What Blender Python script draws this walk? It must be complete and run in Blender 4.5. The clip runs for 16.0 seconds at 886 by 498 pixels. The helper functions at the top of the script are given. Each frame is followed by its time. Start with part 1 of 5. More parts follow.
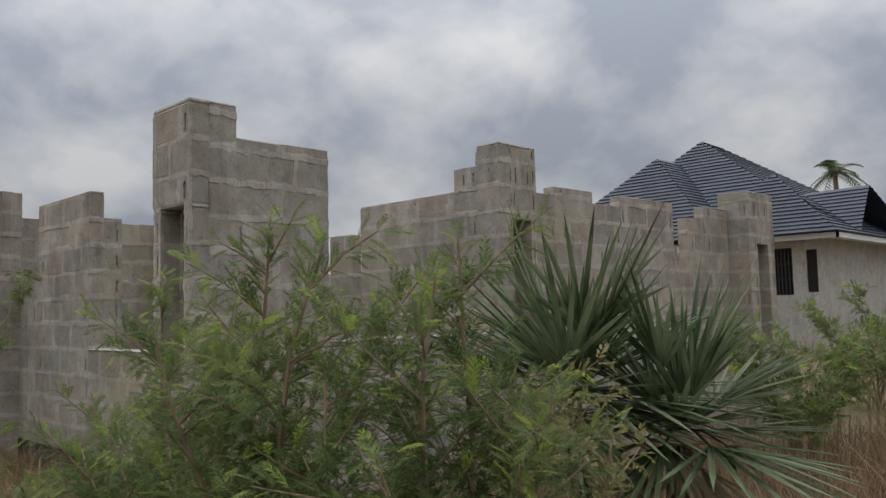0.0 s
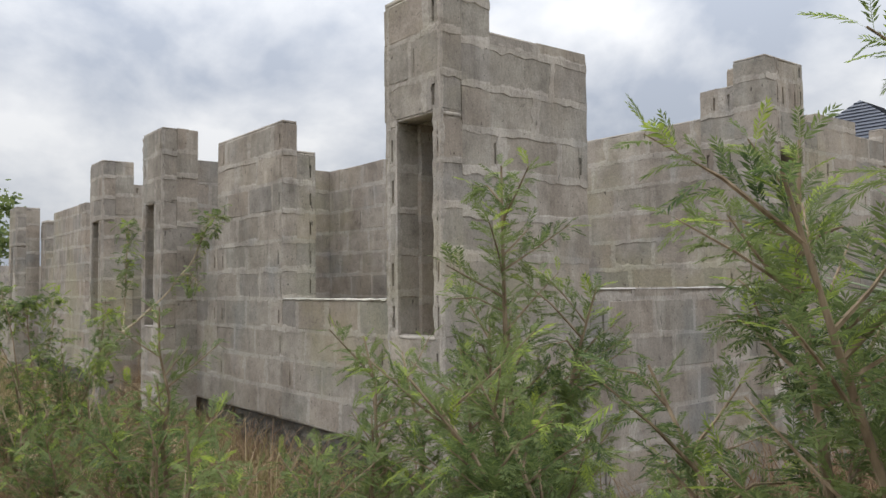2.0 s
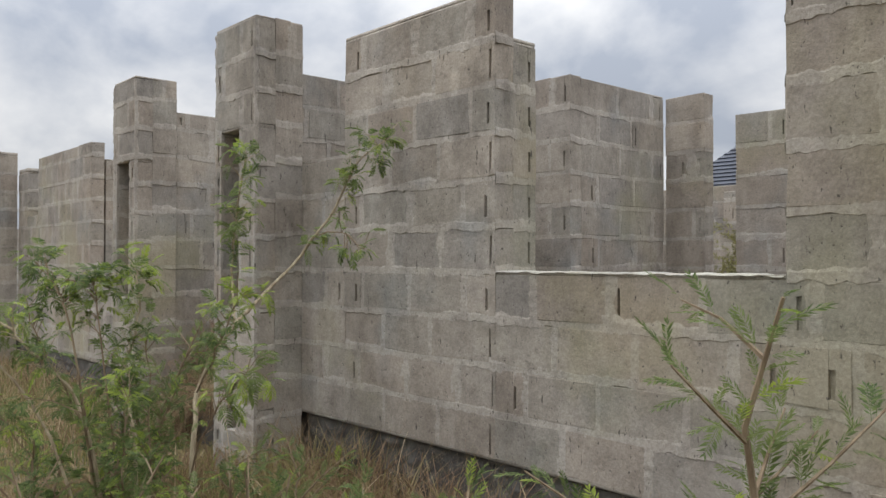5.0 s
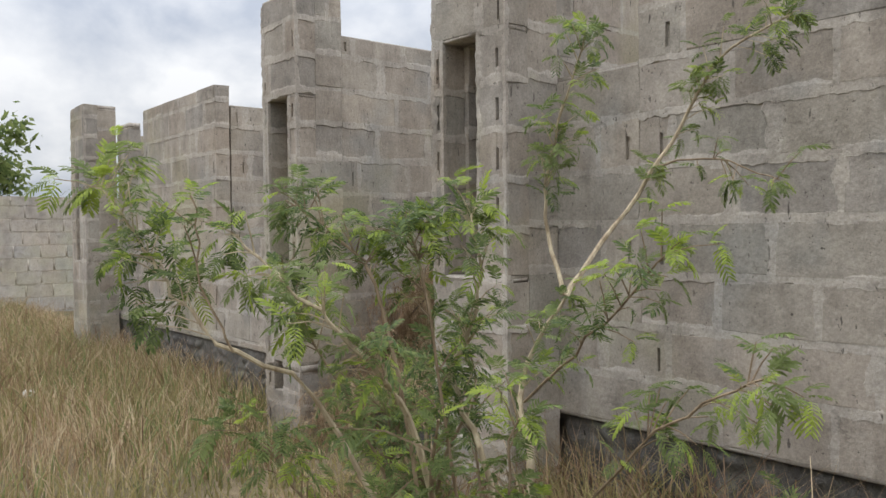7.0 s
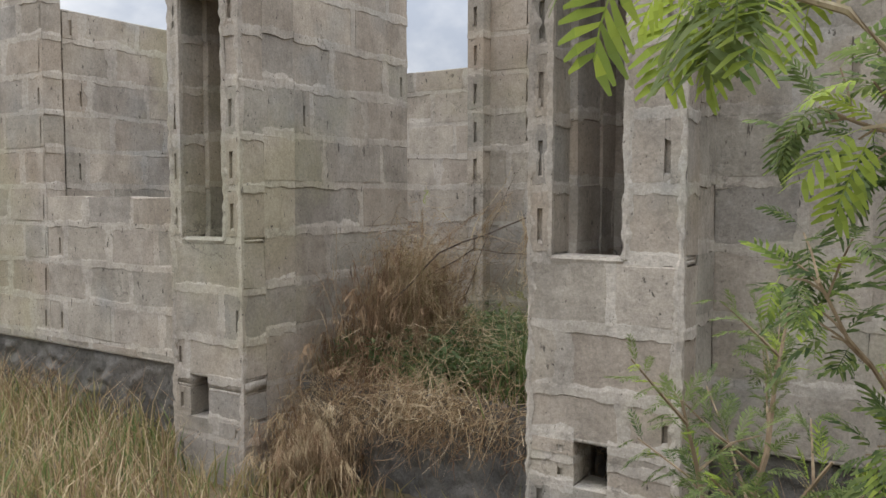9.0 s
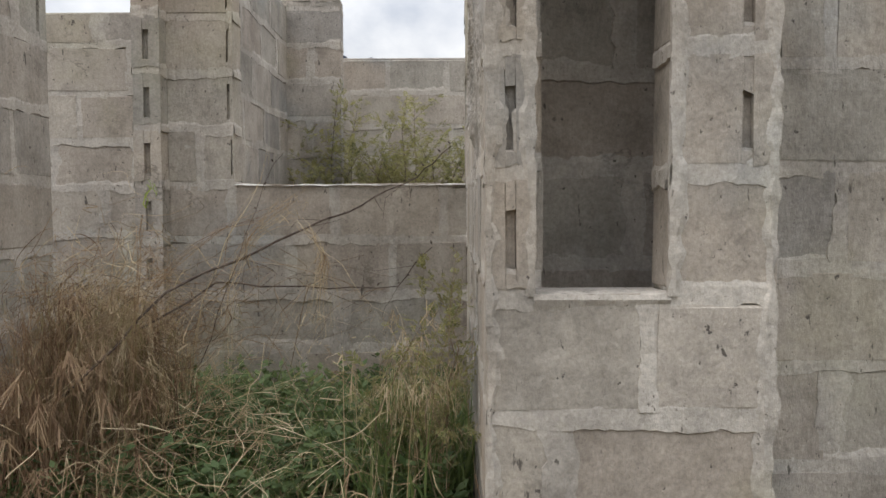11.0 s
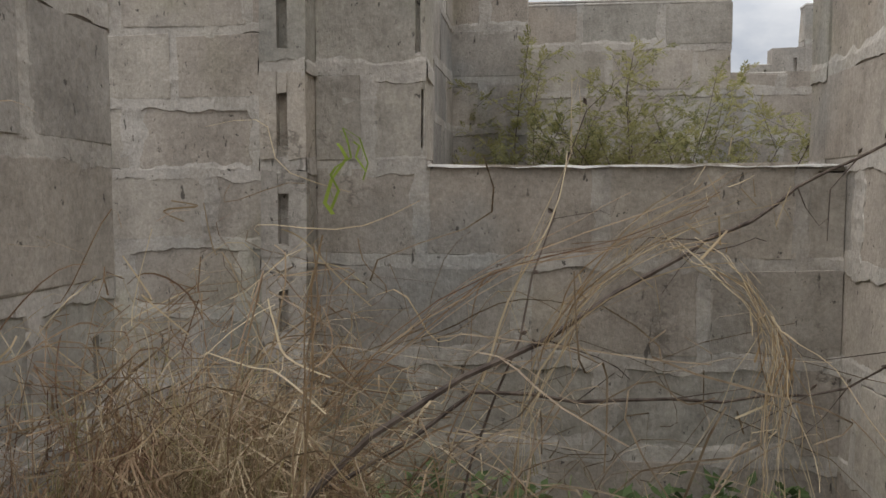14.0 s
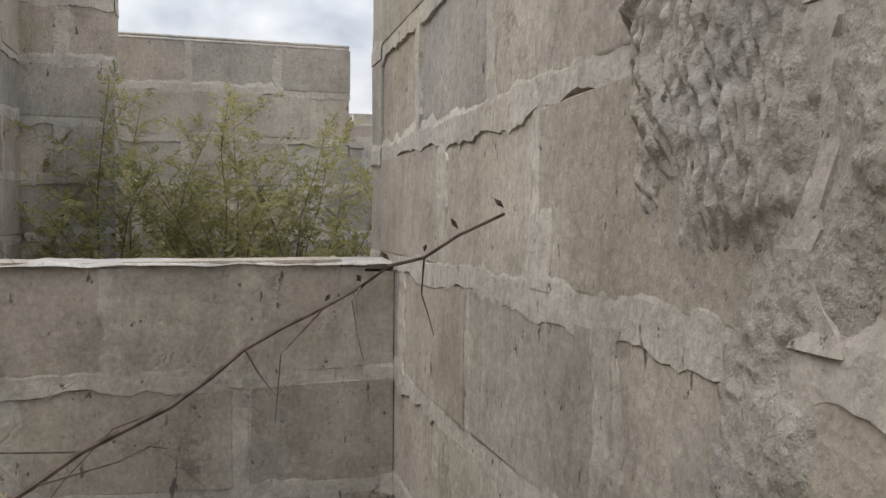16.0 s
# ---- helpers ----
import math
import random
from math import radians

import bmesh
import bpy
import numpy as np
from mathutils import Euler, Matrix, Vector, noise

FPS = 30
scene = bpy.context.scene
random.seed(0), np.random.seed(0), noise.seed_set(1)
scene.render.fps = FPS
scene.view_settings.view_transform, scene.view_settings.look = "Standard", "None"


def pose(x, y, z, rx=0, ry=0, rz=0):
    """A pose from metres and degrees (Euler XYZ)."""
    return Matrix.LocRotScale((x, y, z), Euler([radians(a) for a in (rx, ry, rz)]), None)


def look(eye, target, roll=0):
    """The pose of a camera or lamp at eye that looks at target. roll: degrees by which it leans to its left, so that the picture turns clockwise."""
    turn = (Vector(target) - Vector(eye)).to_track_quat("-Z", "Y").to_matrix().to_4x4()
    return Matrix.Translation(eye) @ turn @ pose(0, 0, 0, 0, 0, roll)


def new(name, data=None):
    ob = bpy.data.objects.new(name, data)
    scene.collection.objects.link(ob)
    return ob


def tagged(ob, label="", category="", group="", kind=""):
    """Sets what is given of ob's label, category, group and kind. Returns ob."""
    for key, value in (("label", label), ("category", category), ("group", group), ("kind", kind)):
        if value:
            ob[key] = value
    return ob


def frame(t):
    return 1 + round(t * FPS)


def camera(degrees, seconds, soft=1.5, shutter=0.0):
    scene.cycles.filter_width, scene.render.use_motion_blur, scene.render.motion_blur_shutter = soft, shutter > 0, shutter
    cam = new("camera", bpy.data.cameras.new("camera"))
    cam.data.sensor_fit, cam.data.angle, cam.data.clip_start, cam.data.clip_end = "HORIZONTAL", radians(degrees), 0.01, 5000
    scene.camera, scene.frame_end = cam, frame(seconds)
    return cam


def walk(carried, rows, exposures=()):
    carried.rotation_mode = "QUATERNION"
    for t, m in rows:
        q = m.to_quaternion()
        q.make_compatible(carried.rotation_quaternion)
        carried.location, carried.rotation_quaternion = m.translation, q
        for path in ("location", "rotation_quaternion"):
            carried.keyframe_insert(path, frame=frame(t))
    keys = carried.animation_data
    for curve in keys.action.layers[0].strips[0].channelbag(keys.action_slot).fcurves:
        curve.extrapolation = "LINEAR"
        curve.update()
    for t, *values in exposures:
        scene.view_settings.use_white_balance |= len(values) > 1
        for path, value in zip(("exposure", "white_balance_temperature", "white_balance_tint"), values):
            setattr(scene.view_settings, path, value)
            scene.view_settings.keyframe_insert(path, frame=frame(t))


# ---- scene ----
cam = camera(57.2, 16.0)
PATH = [
    (0, (-2.23, 0.298, 1.711), (-3.638, 1.71, 1.866), -1.3),
    (0.5, (-2.468, 0.296, 1.649), (-3.954, 1.626, 1.798), -1.7),
    (1, (-2.851, 0.317, 1.591), (-4.358, 1.626, 1.725), -1.0),
    (1.5, (-3.294, 0.302, 1.572), (-4.812, 1.6, 1.67), -1.3),
    (2, (-3.742, 0.279, 1.527), (-5.32, 1.504, 1.624), -0.5),
    (2.5, (-4.249, 0.186, 1.497), (-5.86, 1.37, 1.553), -0.2),
    (3, (-4.612, 0.151, 1.484), (-6.219, 1.341, 1.52), -0.2),
    (3.5, (-5.124, 0.187, 1.506), (-6.713, 1.402, 1.516), -0.7),
    (6, (-7.616, 0.367, 1.511), (-9.075, 1.735, 1.555), 0.7),
    (6.5, (-8.062, 0.285, 1.488), (-9.569, 1.599, 1.524), 0.6),
    (7, (-8.501, 0.259, 1.415), (-10.06, 1.511, 1.375), -0.6),
    (7.5, (-9.031, 0.198, 1.448), (-10.566, 1.478, 1.383), -0.9),
    (8, (-9.53, 0.218, 1.465), (-10.962, 1.609, 1.354), -0.6),
    (9.2, (-10.62, 0.37, 1.39), (-11.62, 2.08, 1.26), 0.0),
    (10.5, (-11.57, 1.064, 1.302), (-11.85, 3.041, 1.191), -0.7),
    (11, (-11.807, 1.291, 1.373), (-11.822, 3.288, 1.262), -0.2),
    (11.5, (-11.846, 1.545, 1.368), (-11.677, 3.536, 1.276), 0.4),
    (12, (-11.903, 1.726, 1.385), (-11.696, 3.711, 1.264), 1.4),
    (12.5, (-12.031, 2.003, 1.336), (-11.779, 3.984, 1.231), 2.3),
    (13, (-12.273, 2.56, 1.39), (-11.957, 4.533, 1.302), 2.5),
    (13.5, (-12.321, 2.524, 1.452), (-12.27, 4.52, 1.345), 1.5),
    (14, (-12.422, 2.721, 1.38), (-12.659, 4.703, 1.253), 0.1),
    (14.5, (-12.324, 2.826, 1.404), (-12.268, 4.817, 1.231), 0.1),
    (15, (-12.28, 2.789, 1.435), (-11.875, 4.738, 1.245), -0.3),
    (15.5, (-12.23, 2.826, 1.466), (-11.687, 4.744, 1.308), 0.3),
    (16, (-12.076, 3.018, 1.544), (-11.553, 4.947, 1.471), 0.5),
]
walk(cam, [(t, look(eye, target, roll)) for t, eye, target, roll in PATH], exposures=[(0,-0.68),(0.5,-0.28),(1,-0.34),(1.5,-0.22),(2,-0.06),(2.5,-0.2),(3.5,-0.08),(6,-0.2),(6.5,-0.28),(7,0.12),(8,0.14),(10.5,0.16),(11.5,0.12),(12,-0.02),(13,0.1),(14,-0.14),(14.5,0.24),(15.5,0.3),(16,0.08)])

# ---- world, sun, exposure ----
world = bpy.data.worlds.new("overcast")
scene.world = world
world.use_nodes = True
wt = world.node_tree
wt.nodes.clear()


def wnode(kind, **props):
    n = wt.nodes.new(kind)
    for k, v in props.items():
        if k in n.inputs:
            n.inputs[k].default_value = v
    return n


sky = wt.nodes.new("ShaderNodeTexSky")
sky.sky_type, sky.sun_disc = "NISHITA", False
sky.sun_elevation, sky.sun_rotation = radians(50), radians(258)
tc = wt.nodes.new("ShaderNodeTexCoord")
sep = wt.nodes.new("ShaderNodeSeparateXYZ")
wt.links.new(tc.outputs["Generated"], sep.inputs[0])
lift = wt.nodes.new("ShaderNodeMath")
lift.operation = "MAXIMUM"
lift.inputs[1].default_value = 0.0
wt.links.new(sep.outputs["Z"], lift.inputs[0])
add = wt.nodes.new("ShaderNodeMath")
add.operation = "ADD"
add.inputs[1].default_value = 0.7
wt.links.new(lift.outputs[0], add.inputs[0])
flat = wt.nodes.new("ShaderNodeVectorMath")
flat.operation = "DIVIDE"
comb = wt.nodes.new("ShaderNodeCombineXYZ")
for i in range(3):
    wt.links.new(add.outputs[0], comb.inputs[i])
wt.links.new(tc.outputs["Generated"], flat.inputs[0])
wt.links.new(comb.outputs[0], flat.inputs[1])
clouds = wnode("ShaderNodeTexNoise", Scale=4.2, Detail=8.0, Roughness=0.52, Distortion=0.12)
wt.links.new(flat.outputs[0], clouds.inputs["Vector"])
ramp = wt.nodes.new("ShaderNodeValToRGB")
ramp.color_ramp.elements[0].position, ramp.color_ramp.elements[0].color = 0.38, (0.50, 0.55, 0.645, 1)
ramp.color_ramp.elements[1].position, ramp.color_ramp.elements[1].color = 0.62, (0.97, 0.98, 1.0, 1)
wt.links.new(clouds.outputs["Fac"], ramp.inputs[0])
bg_sky = wnode("ShaderNodeBackground", Strength=0.06)
bg_cloud = wnode("ShaderNodeBackground", Strength=0.86)
wt.links.new(sky.outputs[0], bg_sky.inputs["Color"])
bright = wt.nodes.new("ShaderNodeMath")
bright.operation = "MULTIPLY_ADD"
bright.inputs[1].default_value, bright.inputs[2].default_value = 4.0, 0.84
square = wt.nodes.new("ShaderNodeMath")
square.operation = "MULTIPLY"
wt.links.new(lift.outputs[0], square.inputs[0])
wt.links.new(lift.outputs[0], square.inputs[1])
wt.links.new(square.outputs[0], bright.inputs[0])
wt.links.new(bright.outputs[0], bg_cloud.inputs["Strength"])
wt.links.new(ramp.outputs[0], bg_cloud.inputs["Color"])
both = wt.nodes.new("ShaderNodeMixShader")
both.inputs[0].default_value = 0.93
wt.links.new(bg_sky.outputs[0], both.inputs[1])
wt.links.new(bg_cloud.outputs[0], both.inputs[2])
out = wt.nodes.new("ShaderNodeOutputWorld")
wt.links.new(both.outputs[0], out.inputs[0])

sun_data = bpy.data.lights.new("sun", "SUN")
sun_data.energy, sun_data.angle, sun_data.color = 1.05, radians(32), (1.0, 0.95, 0.88)
sun = new("sun", sun_data)
sun.matrix_world = look((-25, 0, 17), (-11, 3, 0))


# ---- materials ----
class Nodes:
    """A short hand for building one node material."""

    def __init__(self, name):
        self.mat = bpy.data.materials.new(name)
        self.mat.use_nodes = True
        self.t = self.mat.node_tree
        self.bsdf = self.t.nodes["Principled BSDF"]
        self.pos = self.t.nodes.new("ShaderNodeNewGeometry")

    def link(self, a, b):
        self.t.links.new(a, b)

    def noise(self, scale, detail=4.0, rough=0.55, stretch=(1, 1, 1), vec=None):
        m = self.t.nodes.new("ShaderNodeMapping")
        m.inputs["Scale"].default_value = stretch
        self.link(vec or self.pos.outputs["Position"], m.inputs[0])
        n = self.t.nodes.new("ShaderNodeTexNoise")
        n.inputs["Scale"].default_value, n.inputs["Detail"].default_value, n.inputs["Roughness"].default_value = scale, detail, rough
        self.link(m.outputs[0], n.inputs["Vector"])
        return n.outputs["Fac"]

    def ramp(self, fac, *stops):
        r = self.t.nodes.new("ShaderNodeValToRGB")
        e = r.color_ramp.elements
        while len(e) < len(stops):
            e.new(0.5)
        for el, (p, c) in zip(e, stops):
            el.position, el.color = p, (*c, 1) if len(c) == 3 else c
        self.link(fac, r.inputs[0])
        return r.outputs[0]

    def mix(self, fac, a, b, mode="MIX"):
        m = self.t.nodes.new("ShaderNodeMix")
        m.data_type, m.blend_type = "RGBA", mode
        for sock, v in ((m.inputs["Factor"], fac), (m.inputs[6], a), (m.inputs[7], b)):
            if isinstance(v, (int, float)):
                sock.default_value = v
            elif isinstance(v, tuple):
                sock.default_value = (*v, 1)
            else:
                self.link(v, sock)
        return m.outputs[2]

    def bump(self, *layers):
        last = None
        for height, strength, dist in layers:
            b = self.t.nodes.new("ShaderNodeBump")
            b.inputs["Strength"].default_value, b.inputs["Distance"].default_value = strength, dist
            self.link(height, b.inputs["Height"])
            if last:
                self.link(last, b.inputs["Normal"])
            last = b.outputs[0]
        self.link(last, self.bsdf.inputs["Normal"])

    def finish(self, color, rough=0.9, spec=0.3):
        if isinstance(color, tuple):
            self.bsdf.inputs["Base Color"].default_value = (*color, 1)
        else:
            self.link(color, self.bsdf.inputs["Base Color"])
        self.bsdf.inputs["Roughness"].default_value = rough
        self.bsdf.inputs["Specular IOR Level"].default_value = spec
        return self.mat


def grey(v):
    return (v, v, v)


def cement(name, dark, mid, light, smear, per_piece=True, bump=1.0):
    n = Nodes(name)
    big = n.noise(1.3, 5, 0.6)
    streak = n.noise(5.0, 5, 0.6, (1, 1, 0.22))
    grain = n.noise(105, 4, 0.75)
    blotch = n.noise(8, 5, 0.6)
    pits = n.noise(46, 5, 0.68, (1, 1, 0.7))
    scars = n.noise(34, 4, 0.6, (1, 1, 0.28))
    grit = n.noise(52, 7, 0.8)
    base = n.ramp(big, (0.3, dark), (0.5, mid), (0.72, light))
    base = n.mix(n.ramp(streak, (0.50, grey(0.0)), (0.66, grey(0.55))), base, smear)
    base = n.mix(1.0, base, n.ramp(blotch, (0.28, grey(0.74)), (0.5, grey(1.0)), (0.72, grey(1.12))), "MULTIPLY")
    stain = n.noise(2.6, 6, 0.68, (1, 1, 0.45))
    base = n.mix(n.ramp(stain, (0.52, grey(0.0)), (0.74, grey(0.6))), base, tuple(c * 0.58 for c in dark))
    cool = n.noise(1.9, 3, 0.5)
    base = n.mix(n.ramp(cool, (0.57, grey(0.0)), (0.68, grey(0.4))), base, tuple(dark[1] * c for c in (1.0, 1.06, 1.06)))
    warm = n.noise(1.4, 4, 0.6, (1, 1, 0.7))
    base = n.mix(n.ramp(warm, (0.55, grey(0.0)), (0.7, grey(0.4))), base, tuple(m * c for m, c in zip(mid, (1.08, 0.99, 0.86))))
    moss = n.noise(0.8, 5, 0.6)
    base = n.mix(n.ramp(moss, (0.54, grey(0.0)), (0.66, grey(0.55))), base, tuple(m * c for m, c in zip(mid, (0.98, 1.02, 0.80))))
    vein = n.noise(2.1, 9, 0.62, (1, 1, 1.3))
    line = n.ramp(vein, (0.488, grey(0.0)), (0.498, grey(1.0)), (0.502, grey(1.0)), (0.512, grey(0.0)))
    where = n.ramp(n.noise(2.9, 3), (0.56, grey(0.0)), (0.68, grey(0.55)))
    crack = n.mix(1.0, line, where, "MULTIPLY")
    base = n.mix(crack, base, tuple(c * 0.35 for c in dark))
    if per_piece:
        info = n.t.nodes.new("ShaderNodeObjectInfo")
        tone = n.ramp(info.outputs["Random"], (0.0, (0.82, 0.84, 0.86)), (0.25, (1.03, 1.01, 0.98)), (0.5, (0.95, 0.91, 0.87)), (0.75, (0.89, 0.915, 0.905)), (1.0, (1.13, 1.10, 1.05)))
        base = n.mix(1.0, base, tone, "MULTIPLY")
    base = n.mix(1.0, base, n.ramp(grain, (0.3, grey(0.80)), (0.7, grey(1.15))), "MULTIPLY")
    base = n.mix(1.0, base, n.ramp(grit, (0.3, grey(0.80)), (0.5, grey(1.0)), (0.7, grey(1.12))), "MULTIPLY")
    base = n.mix(n.ramp(pits, (0.325, grey(0.9)), (0.352, grey(0.0))), base, tuple(c * 0.3 for c in dark))
    base = n.mix(n.ramp(scars, (0.29, grey(0.85)), (0.325, grey(0.0))), base, tuple(c * 0.28 for c in dark))
    n.bump((big, 0.3 * bump, 0.04), (n.noise(13, 5, 0.55), 0.26 * bump, 0.014), (pits, 0.5 * bump, 0.008), (scars, 0.6 * bump, 0.008), (grit, 0.16 * bump, 0.004), (grain, 0.2 * bump, 0.002))
    return n.finish(base, 0.93, 0.2)


BLOCK = cement("cement_block", (0.262, 0.229, 0.195), (0.357, 0.316, 0.271), (0.43, 0.385, 0.332), (0.47, 0.426, 0.373))
MORTAR = cement("mortar", (0.308, 0.272, 0.230), (0.413, 0.368, 0.315), (0.487, 0.441, 0.382), (0.52, 0.474, 0.416), False, 1.05)
CAP = cement("pale_mortar", (0.34, 0.315, 0.28), (0.43, 0.40, 0.36), (0.52, 0.49, 0.445), (0.55, 0.52, 0.475), False, 1.4)
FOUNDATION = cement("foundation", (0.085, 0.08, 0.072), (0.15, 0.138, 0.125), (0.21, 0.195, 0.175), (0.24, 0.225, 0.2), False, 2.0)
PATCH = cement("rough_render", (0.27, 0.24, 0.205), (0.35, 0.315, 0.272), (0.42, 0.38, 0.33), (0.45, 0.41, 0.36), False, 1.8)
PALE_BLOCK = cement("pale_block", (0.36, 0.335, 0.305), (0.44, 0.41, 0.375), (0.5, 0.47, 0.43), (0.54, 0.51, 0.47))


def earth():
    n = Nodes("dry_earth")
    a, b = n.noise(0.6, 6), n.noise(9, 6, 0.7)
    c = n.ramp(a, (0.35, (0.10, 0.085, 0.055)), (0.5, (0.16, 0.125, 0.08)), (0.65, (0.115, 0.105, 0.055)))
    c = n.mix(n.ramp(b, (0.4, grey(0.0)), (0.7, grey(0.7))), c, (0.23, 0.185, 0.115))
    n.bump((b, 0.8, 0.05), (n.noise(60, 4, 0.7), 0.6, 0.01))
    return n.finish(c, 0.97, 0.1)


def foliage(name, colors, through_light=0.42, rough=0.6):
    n = Nodes(name)
    isl = n.pos.outputs["Random Per Island"]
    lo, mid, hi = colors
    c = n.ramp(isl, (0.0, lo), (0.5, mid), (1.0, hi))
    patch = n.noise(3.2, 3)
    c = n.mix(n.ramp(patch, (0.42, grey(0.0)), (0.62, grey(0.75))), c, hi)
    mat = n.finish(c, rough, 0.25)
    tr = n.t.nodes.new("ShaderNodeBsdfTranslucent")
    n.link(c, tr.inputs["Color"])
    ms = n.t.nodes.new("ShaderNodeMixShader")
    ms.inputs[0].default_value = through_light
    o = n.t.nodes["Material Output"]
    n.link(n.bsdf.outputs[0], ms.inputs[1])
    n.link(tr.outputs[0], ms.inputs[2])
    n.link(ms.outputs[0], o.inputs["Surface"])
    return mat


def bark(name, lo, hi):
    n = Nodes(name)
    a = n.noise(40, 5, 0.6, (1, 1, 0.2))
    n.bump((a, 0.6, 0.004))
    return n.finish(n.ramp(a, (0.35, lo), (0.65, hi)), 0.85, 0.2)


EARTH = earth()
LEAF = foliage("feathery_leaf", ((0.055, 0.088, 0.032), (0.106, 0.152, 0.052), (0.21, 0.255, 0.085)), 0.5)
LEAF_YOUNG = foliage("young_leaf", ((0.13, 0.185, 0.045), (0.21, 0.285, 0.06), (0.36, 0.43, 0.075)), 0.5)
LEAF_OLIVE = foliage("olive_leaf", ((0.12, 0.125, 0.05), (0.20, 0.195, 0.075), (0.32, 0.285, 0.12)), 0.5)
WEED = foliage("weed_leaf", ((0.05, 0.082, 0.03), (0.085, 0.13, 0.045), (0.15, 0.195, 0.08)))
# the palest blade tone is raised to paint in the blades' sheen
BLADE = foliage("palm_blade", ((0.036, 0.058, 0.025), (0.075, 0.108, 0.045), (0.20, 0.235, 0.13)), 0.25, 0.36)
BLADE_DRY = foliage("dry_palm_blade", ((0.16, 0.115, 0.07), (0.28, 0.21, 0.13), (0.38, 0.31, 0.21)), 0.2, 0.8)
STRAW = foliage("straw", ((0.24, 0.155, 0.085), (0.41, 0.30, 0.17), (0.58, 0.47, 0.31)), 0.25, 0.8)
STRAW_DARK = foliage("brown_straw", ((0.10, 0.05, 0.03), (0.225, 0.138, 0.08), (0.37, 0.265, 0.16)), 0.25, 0.8)
GRASS_MIX = foliage("half_dry_grass", ((0.09, 0.105, 0.034), (0.205, 0.185, 0.074), (0.36, 0.30, 0.14)), 0.3, 0.75)
GRASS_GREEN = foliage("green_grass", ((0.085, 0.125, 0.04), (0.13, 0.18, 0.055), (0.22, 0.265, 0.10)), 0.35, 0.6)
BARK = bark("young_bark", (0.15, 0.105, 0.065), (0.31, 0.235, 0.155))
BARK_PALE = bark("pale_bark", (0.26, 0.20, 0.13), (0.50, 0.42, 0.29))
BARK_DARK = bark("dead_bark", (0.055, 0.04, 0.032), (0.15, 0.115, 0.09))


def slate():
    n = Nodes("roof_tile_metal")
    c = n.ramp(n.noise(1.2, 4), (0.3, (0.028, 0.034, 0.05)), (0.7, (0.045, 0.053, 0.075)))
    n.bump((n.noise(90, 3), 0.3, 0.003))
    return n.finish(c, 0.5, 0.5)


ROOF = slate()


def plain(name, color, rough=0.7, spec=0.3, scale=30):
    n = Nodes(name)
    k = n.noise(scale, 4)
    c = n.mix(1.0, color, n.ramp(k, (0.3, grey(0.86)), (0.7, grey(1.1))), "MULTIPLY")
    n.bump((k, 0.2, 0.003))
    return n.finish(c, rough, spec)


WHITE = plain("white_fascia", (0.72, 0.72, 0.72))
IRON = plain("window_iron", (0.03, 0.022, 0.022), 0.6)
GLASS_DARK = plain("dark_room_glass", (0.02, 0.02, 0.024), 0.12, 0.5)
PLASTIC = plain("white_plastic", (0.58, 0.57, 0.54), 0.5, 0.4)


# ---- mesh helpers ----
def mesh_of(name, bm, material):
    me = bpy.data.meshes.new(name)
    bm.to_mesh(me)
    bm.free()
    me.materials.append(material)
    return me


def part(name, bm, material, parent, label=""):
    ob = new(name, mesh_of(name, bm, material))
    ob.parent = parent
    return tagged(ob, label)


def raw_mesh(name, verts, quads, material, tris=None, smooth=False):
    """A mesh from arrays of vertices (n, 3), quads (m, 4) and triangles (k, 3)."""
    quads = np.zeros((0, 4), int) if quads is None else np.asarray(quads, int)
    tris = np.zeros((0, 3), int) if tris is None else np.asarray(tris, int)
    verts = np.asarray(verts, float)
    me = bpy.data.meshes.new(name)
    me.vertices.add(len(verts))
    me.vertices.foreach_set("co", verts.ravel())
    loops = np.concatenate([quads.ravel(), tris.ravel()])
    me.loops.add(len(loops))
    me.loops.foreach_set("vertex_index", loops)
    starts = np.concatenate([np.arange(len(quads)) * 4, len(quads) * 4 + np.arange(len(tris)) * 3])
    me.polygons.add(len(starts))
    me.polygons.foreach_set("loop_start", starts)
    me.update(calc_edges=True)
    me.validate()
    me.materials.append(material)
    if smooth:
        me.polygons.foreach_set("use_smooth", np.ones(len(me.polygons), bool))
    return me


def box(bm, x0, x1, y0, y1, z0, z1):
    v = [bm.verts.new((x, y, z)) for x in (x0, x1) for y in (y0, y1) for z in (z0, z1)]
    for f in ((0, 1, 3, 2), (4, 6, 7, 5), (0, 4, 5, 1), (2, 3, 7, 6), (0, 2, 6, 4), (1, 5, 7, 3)):
        bm.faces.new([v[i] for i in f])


# ---- blockwork ----
COURSE, MODULE, JOINT, FLOOR = 0.229, 0.43, 0.028, 0.54


